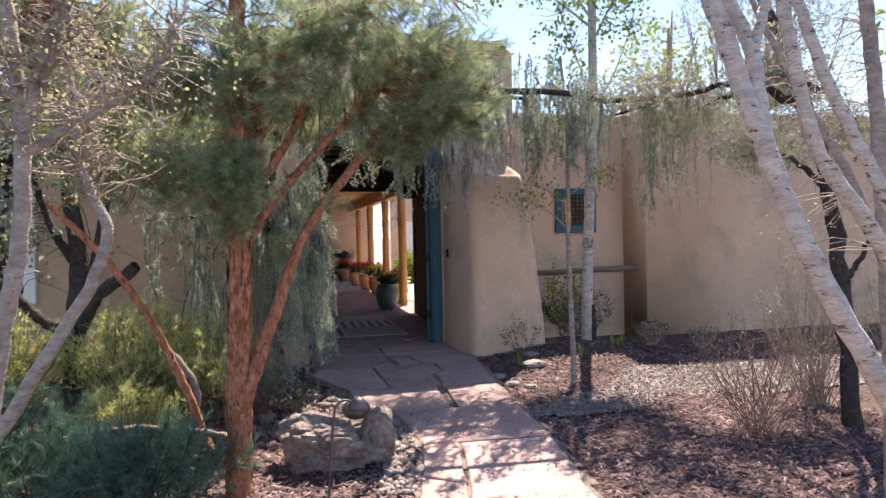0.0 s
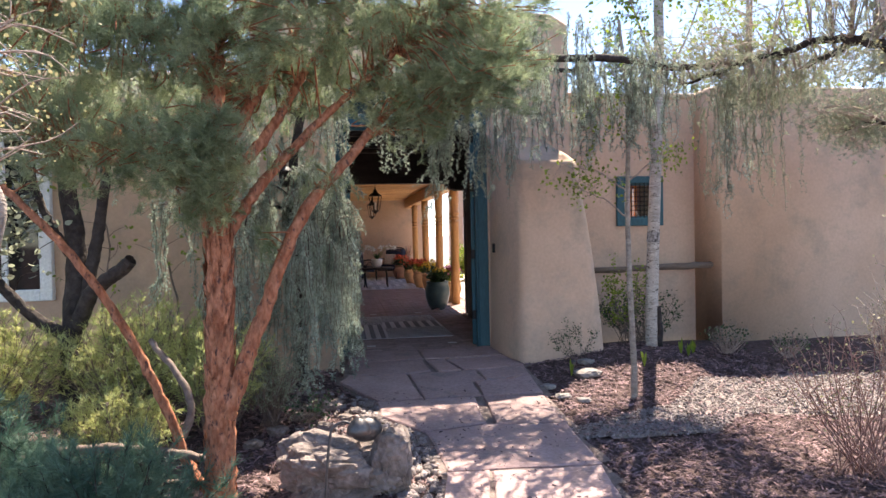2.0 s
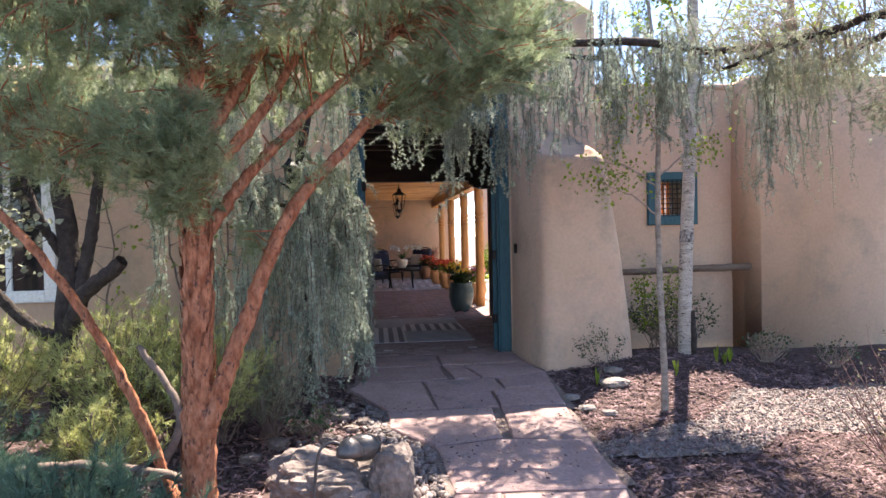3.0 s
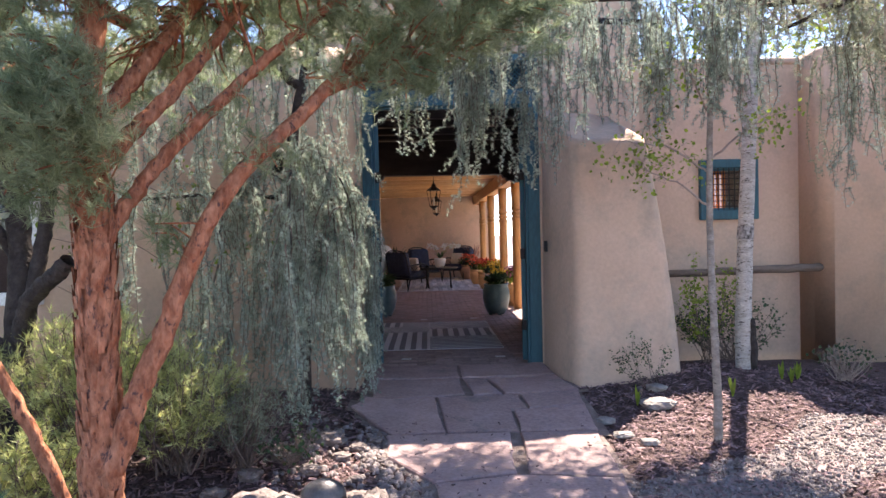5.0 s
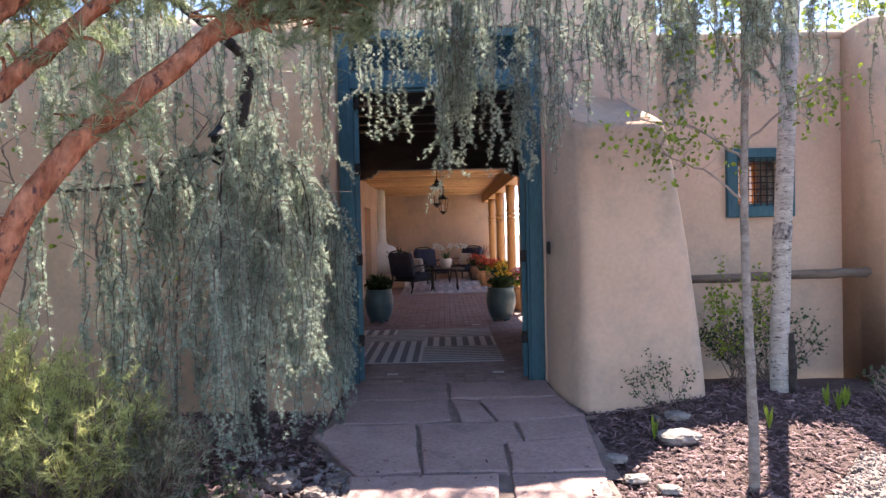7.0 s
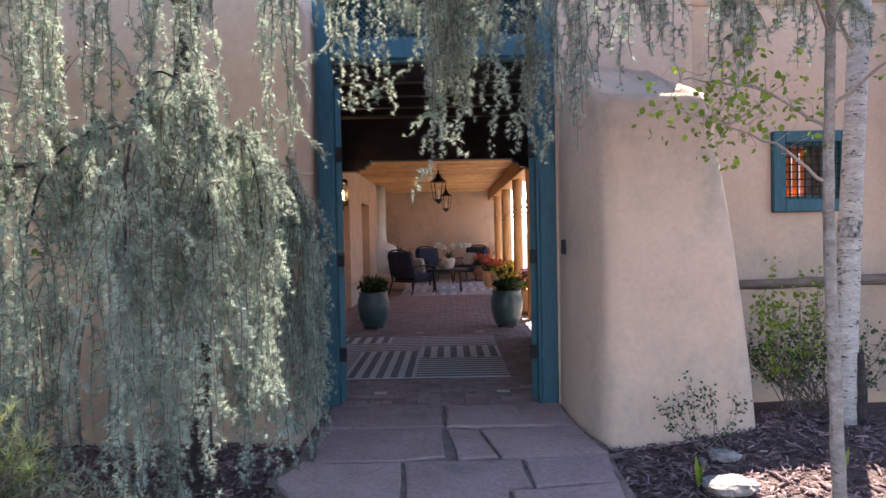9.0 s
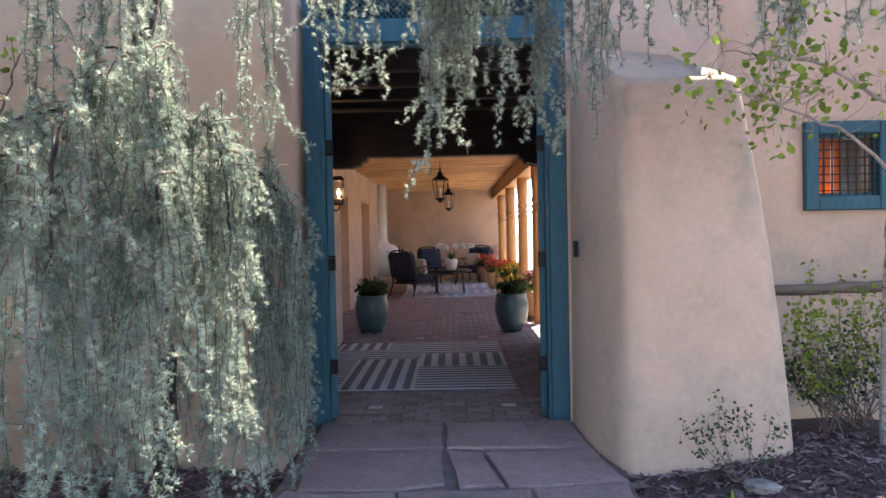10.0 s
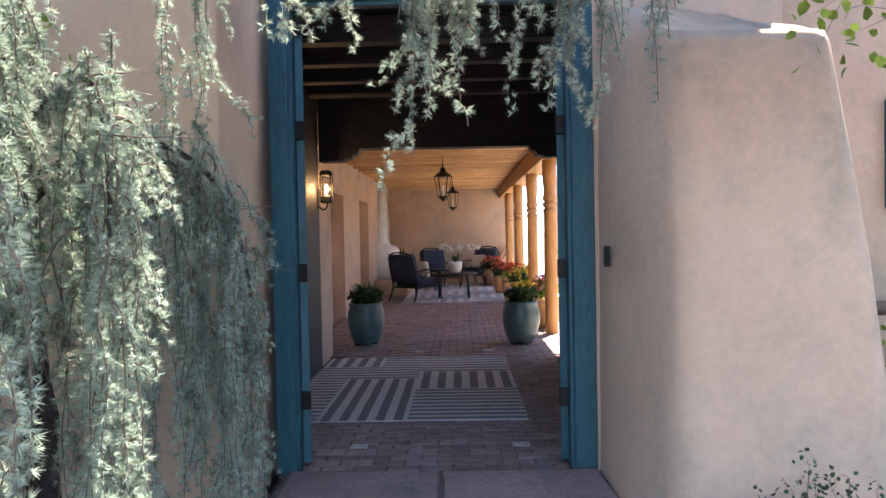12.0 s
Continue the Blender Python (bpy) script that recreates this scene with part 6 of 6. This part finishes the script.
multi_stem("aspen_tree", (5.0, 17.6, 0), [([(5.0, 17.6, -0.1), (5.02, 17.6, 1.5), (5.0, 17.7, 3.5), (5.1, 17.7, 5.2)], 0.07, 0.03)], M_BIRCH, "pale aspen trunk in the courtyard", 121, [((5.0, 17.6, 3.6), (1.0, 1.0, 1.2), 220)], M_LEAF, 0.07)
multi_stem("aspen_tree", (6.0, 20.5, 0), [([(6.0, 20.5, -0.1), (6.0, 20.5, 1.5), (6.1, 20.6, 3.5), (6.0, 20.7, 5.2)], 0.08, 0.03)], M_BIRCH, "pale aspen trunk in the courtyard", 122, [((6.0, 20.5, 3.4), (1.1, 1.1, 1.3), 220)], M_LEAF, 0.07)


# ---- trees further off, to the sides and behind ----
def leafy_tree(x, y, h, r, seed, label):
    rg = np.random.RandomState(seed)
    st = [([(x, y, -0.3), (x + 0.05, y, h * 0.35), (x + 0.1 * rg.randn(), y, h * 0.6), (x, y, h * 0.9)], 0.10, 0.03)]
    for k in range(6):
        a = rg.rand() * 6.28
        z0 = h * (0.3 + 0.08 * k)
        st.append(([(x, y, z0), (x + r * 0.5 * math.cos(a), y + r * 0.5 * math.sin(a), z0 + 0.5), (x + r * 0.9 * math.cos(a), y + r * 0.9 * math.sin(a), z0 + 1.1)], 0.045, 0.012))
    return multi_stem("cottonwood_tree", (x, y, -0.15), st, M_GREYBARK, label, seed, [((x, y, h * 0.68), (r, r, h * 0.34), 420)], M_LEAF, 0.085)


leafy_tree(6.9, 4.6, 5.0, 1.3, 131, "leafy garden tree beyond the gravel path")
leafy_tree(7.6, 2.4, 5.5, 1.6, 132, "leafy garden tree at the garden side")
leafy_tree(-4.2, 5.2, 4.6, 1.4, 133, "leafy garden tree at the garden side")
leafy_tree(7.5, 11.5, 6.0, 1.6, 134, "leafy tree rising behind the adobe wall")
leafy_tree(-3.2, 6.4, 5.0, 1.2, 135, "leafy garden tree close to the house wall")

# ---- mulch chips and pebbles ----
def chips(n, xr, yr, ok, material, name, label, size, lift, seed, long=3.0, flat=0.25):
    rg = np.random.RandomState(seed)
    x, y = rg.uniform(*xr, n), rg.uniform(*yr, n)
    m = ok(x, y)
    x, y = x[m], y[m]
    n = len(x)
    L = size * (0.5 + rg.rand(n))
    W = L / long * (0.6 + 0.8 * rg.rand(n))
    H = L * flat * (0.6 + 0.8 * rg.rand(n))
    a = rg.rand(n) * np.pi * 2
    tilt = rg.normal(size=n) * 0.3
    d = np.stack([np.cos(a) * np.cos(tilt), np.sin(a) * np.cos(tilt), np.sin(tilt)], -1)
    s = np.stack([-np.sin(a), np.cos(a), rg.normal(size=n) * 0.25], -1)
    s = unit(s)
    u = np.cross(d, s)
    c = np.stack([x, y, ground_z(x, y) + lift + 0.012 * rg.rand(n)], -1)
    V = []
    for i, j, k in ((-1, -1, -1), (1, -0.7, -1), (1, 0.8, -1), (-1, 1, -1), (-0.9, -0.8, 1), (0.85, -0.6, 1), (0.9, 0.6, 1), (-0.8, 0.9, 1)):
        V.append(c + d * (i * L / 2)[:, None] + s * (j * W / 2)[:, None] + u * (k * H / 2)[:, None])
    V = np.stack(V, 1).reshape(-1, 3)
    q = np.array([[4, 5, 6, 7], [0, 1, 5, 4], [1, 2, 6, 5], [2, 3, 7, 6], [3, 0, 4, 7]])
    F = (np.arange(n)[:, None, None] * 8 + q[None]).reshape(-1, 4)
    return tagged(np_mesh(name, V, F, material), label, "ground cover", kind="stuff")


def is_path(x, y, g=0.0):
    return (x > path_left(y) - g) & (x < path_right(y) + g)


def mulch_ok(x, y):
    return ~is_path(x, y, -0.02) & ~(fork_gravel(x, y) & (y > 0)) & (y < 8.9)


chips(40000, (-2.4, 5.2), (2.6, 8.4), mulch_ok, M_CHIP, "bark_mulch", "shredded reddish bark mulch", 0.05, -0.02, 201, 5.0, 0.10)
chips(9000, (-4.0, 9.0), (-1.0, 8.4), mulch_ok, M_CHIP, "bark_mulch", "shredded reddish bark mulch", 0.06, -0.02, 202, 4.5, 0.12)
chips(16000, (2.1, 7.5), (5.4, 7.4), lambda x, y: fork_gravel(x, y) & ~is_path(x, y), M_PEBBLE, "gravel_stones", "pale crushed gravel", 0.017, -0.005, 203, 1.3, 0.6)
chips(1500, (2.1, 6.0), (5.4, 7.2), lambda x, y: fork_gravel(x, y) & ~is_path(x, y), M_CHIP, "leaf_litter", "bark bits strewn on the gravel", 0.04, 0.004, 207, 4.0, 0.12)
chips(1700, (0.55, 1.35), (4.2, 7.0), lambda x, y: (x < path_left(y) + 0.02) & (x > path_left(y) - 0.28), M_PEBBLE, "gravel_stones", "grey pebbles along the path edge", 0.035, -0.008, 204, 1.3, 0.6)
chips(300, (0.0, 0.9), (5.6, 7.1), lambda x, y: x < path_left(y), M_PEBBLE, "gravel_stones", "pale pebbles under the cedar", 0.03, -0.006, 205, 1.3, 0.6)
chips(420, (0.4, 2.3), (3.0, 7.2), lambda x, y: is_path(x, y), M_CHIP, "leaf_litter", "scattered bark bits on the path", 0.018, 0.034, 206)


# ---- flagstones ----
def slab(way, rg, *corners, sunk=0.0):
    """One flagstone: rough split edges round the given corners, top a little domed."""
    cx = sum(p[0] for p in corners) / len(corners)
    cy = sum(p[1] for p in corners) / len(corners)
    ring = []
    for p, q in zip(corners, corners[1:] + corners[:1]):
        ln = math.hypot(q[0] - p[0], q[1] - p[1])
        m = max(int(ln / 0.07), 2)
        ph = rg.rand() * 6.3
        nx, ny = (q[1] - p[1]) / ln, (p[0] - q[0]) / ln
        side = 1 if nx * (cx - p[0]) + ny * (cy - p[1]) > 0 else -1
        for k in range(m):
            u = k / m
            w = 0.004 + 0.005 * (1 + math.sin(ph + u * ln * 7)) * math.sin(math.pi * u) + 0.004 * rg.rand()
            ring.append((p[0] + (q[0] - p[0]) * u + nx * side * w, p[1] + (q[1] - p[1]) * u + ny * side * w))
    th = rg.uniform(-0.004, 0.004)
    bm = bmesh.new()
    lo = [bm.verts.new((x - cx, y - cy, gz(x, y) - 0.04)) for x, y in ring]
    up = [bm.verts.new((x - cx, y - cy, gz(x, y) + 0.017 + th + 0.002 * rg.randn())) for x, y in ring]
    inn = [bm.verts.new(((x - cx) * 0.97, (y - cy) * 0.97, gz(x, y) + 0.026 + th + 0.0015 * rg.randn())) for x, y in ring]
    n = len(ring)
    for k in range(n):
        bm.faces.new((lo[k], lo[(k + 1) % n], up[(k + 1) % n], up[k]))
        bm.faces.new((up[k], up[(k + 1) % n], inn[(k + 1) % n], inn[k]))
    mid = bm.verts.new((0, 0, gz(cx, cy) + 0.027 + th))
    for k in range(n):
        bm.faces.new((inn[k], inn[(k + 1) % n], mid))
    bmesh.ops.recalc_face_normals(bm, faces=bm.faces)
    ob = mesh_ob("flagstone", bm, M_FLAG)
    ob.location = (cx, cy, -sunk)
    ob.parent = way
    return ob


def flagstones():
    rg = np.random.RandomState(17)
    way = tagged(new("pavement"), "pinkish sandstone flagstone path to the gate", "flagstone path", kind="structure")
    # sill row and the shaded stones before the gate
    slab(way, rg, (0.44, 8.92), (1.325, 8.92), (1.335, 8.42), (0.46, 8.38))
    slab(way, rg, (1.335, 8.92), (2.24, 8.92), (2.27, 8.36), (1.345, 8.42))
    slab(way, rg, (0.45, 8.375), (1.325, 8.41), (1.345, 7.87), (1.08, 7.80), (0.52, 7.78))
    slab(way, rg, (1.35, 8.40), (1.58, 8.35), (1.68, 7.85), (1.42, 7.83))
    slab(way, rg, (1.59, 8.35), (2.28, 8.36), (2.36, 7.80), (1.84, 7.81), (1.70, 7.84))
    slab(way, rg, (0.46, 7.77), (1.075, 7.79), (1.145, 6.89), (0.74, 6.84), (0.36, 7.45))
    slab(way, rg, (1.085, 7.79), (1.82, 7.80), (1.845, 7.40), (1.71, 7.37), (1.695, 6.86), (1.155, 6.88))
    slab(way, rg, (1.83, 7.79), (2.36, 7.79), (2.33, 7.41), (1.855, 7.395))
    slab(way, rg, (1.72, 7.36), (2.33, 7.40), (2.29, 6.84), (1.705, 6.85))
    # sunlit stones
    slab(way, rg, (0.70, 6.83), (1.63, 6.84), (1.58, 6.09), (1.05, 5.98), (0.72, 6.4))
    slab(way, rg, (1.70, 6.83), (2.28, 6.83), (2.24, 6.0), (1.65, 6.08))
    slab(way, rg, (1.05, 5.97), (1.57, 6.07), (2.23, 5.98), (2.14, 5.0), (1.09, 5.07))
    slab(way, rg, (1.08, 5.05), (1.37, 5.03), (1.20, 4.19), (0.94, 4.40))
    slab(way, rg, (1.38, 5.03), (2.13, 4.98), (2.0, 4.2), (1.89, 3.80), (1.14, 3.93), (1.21, 4.19))
    slab(way, rg, (0.93, 4.38), (1.19, 4.17), (1.13, 3.93), (0.80, 3.92))
    # stones sunk in the side path
    slab(way, rg, (2.42, 6.02), (3.12, 6.08), (3.2, 5.74), (2.38, 5.68), sunk=0.032)
    slab(way, rg, (3.15, 6.08), (3.78, 6.2), (3.8, 5.95), (3.24, 5.75), sunk=0.035)
    ya = 3.9
    for yb, cut in ((3.1, 0.55), (2.3, 0.4), (1.4, 0.6), (0.4, 0.42), (-0.8, 0.55), (-2.0, 0.45)):
        l0, r0, l1, r1 = float(path_left(ya)), float(path_right(ya)), float(path_left(yb)), float(path_right(yb))
        m0, m1 = l0 + (r0 - l0) * cut, l1 + (r1 - l1) * (cut + 0.06)
        slab(way, rg, (l0, ya), (m0, ya), (m1, yb), (l1, yb))
        slab(way, rg, (m0, ya), (r0, ya), (r1, yb), (m1, yb))
        ya = yb
    return way


flagstones()


# ---- brick floor ----
def brick_floor():
    bm = bmesh.new()
    box(bm, -0.096, 0.096, -0.0455, 0.0455, -0.05, 0.0)
    top = [e for e in bm.edges if all(v.co.z > -0.01 for v in e.verts)]
    bmesh.ops.bevel(bm, geom=top, offset=0.005, segments=1, affect="EDGES")
    me = bpy.data.meshes.new("brick")
    bm.to_mesh(me)
    bm.free()
    me.materials.append(M_BRICK)
    floor = tagged(new("floor"), "worn red-brown brick floor in running bond", "brick floor", kind="structure")
    rg = np.random.RandomState(23)
    near, vs, fs, o = 0, [], [], 0
    V0 = np.array([v.co[:] for v in me.vertices])
    F0 = [list(p.vertices) for p in me.polygons]
    verts, faces = [], []
    j = 0
    y = GY + 0.06 + 0.05
    while y < 24.1:
        x = -0.5 + (0.1 if j % 2 else 0.0)
        xe = 2.6 if y < 12.8 else 3.05
        while x < xe:
            inside = (0.0 < x < 2.6) if y < 12.8 else True
            if inside:
                if 0.4 < x < 2.25 and y < 12.2 and not (0.1 < x < 1.85 and 10.15 < y < 12.2) and near < 300:
                    ob = bpy.data.objects.new("brick", me)
                    scene.collection.objects.link(ob)
                    ob.location = (x, y, 0.0015 * rg.randn())
                    ob.rotation_euler = (0, 0, 0.006 * rg.randn())
                    ob.parent = floor
                    near += 1
                else:
                    b = len(verts)
                    dz = 0.0015 * rg.randn()
                    verts.extend((V0 + [x, y, dz]).tolist())
                    faces.extend([[q + b for q in f] for f in F0])
            x += 0.2
        y += 0.099
        j += 1
    m2 = bpy.data.meshes.new("bricks")
    m2.from_pydata(verts, [], faces)
    m2.materials.append(M_BRICKS)
    ob = new("bricks", m2)
    ob.parent = floor
    tagged(ob, kind="stuff")


brick_floor()
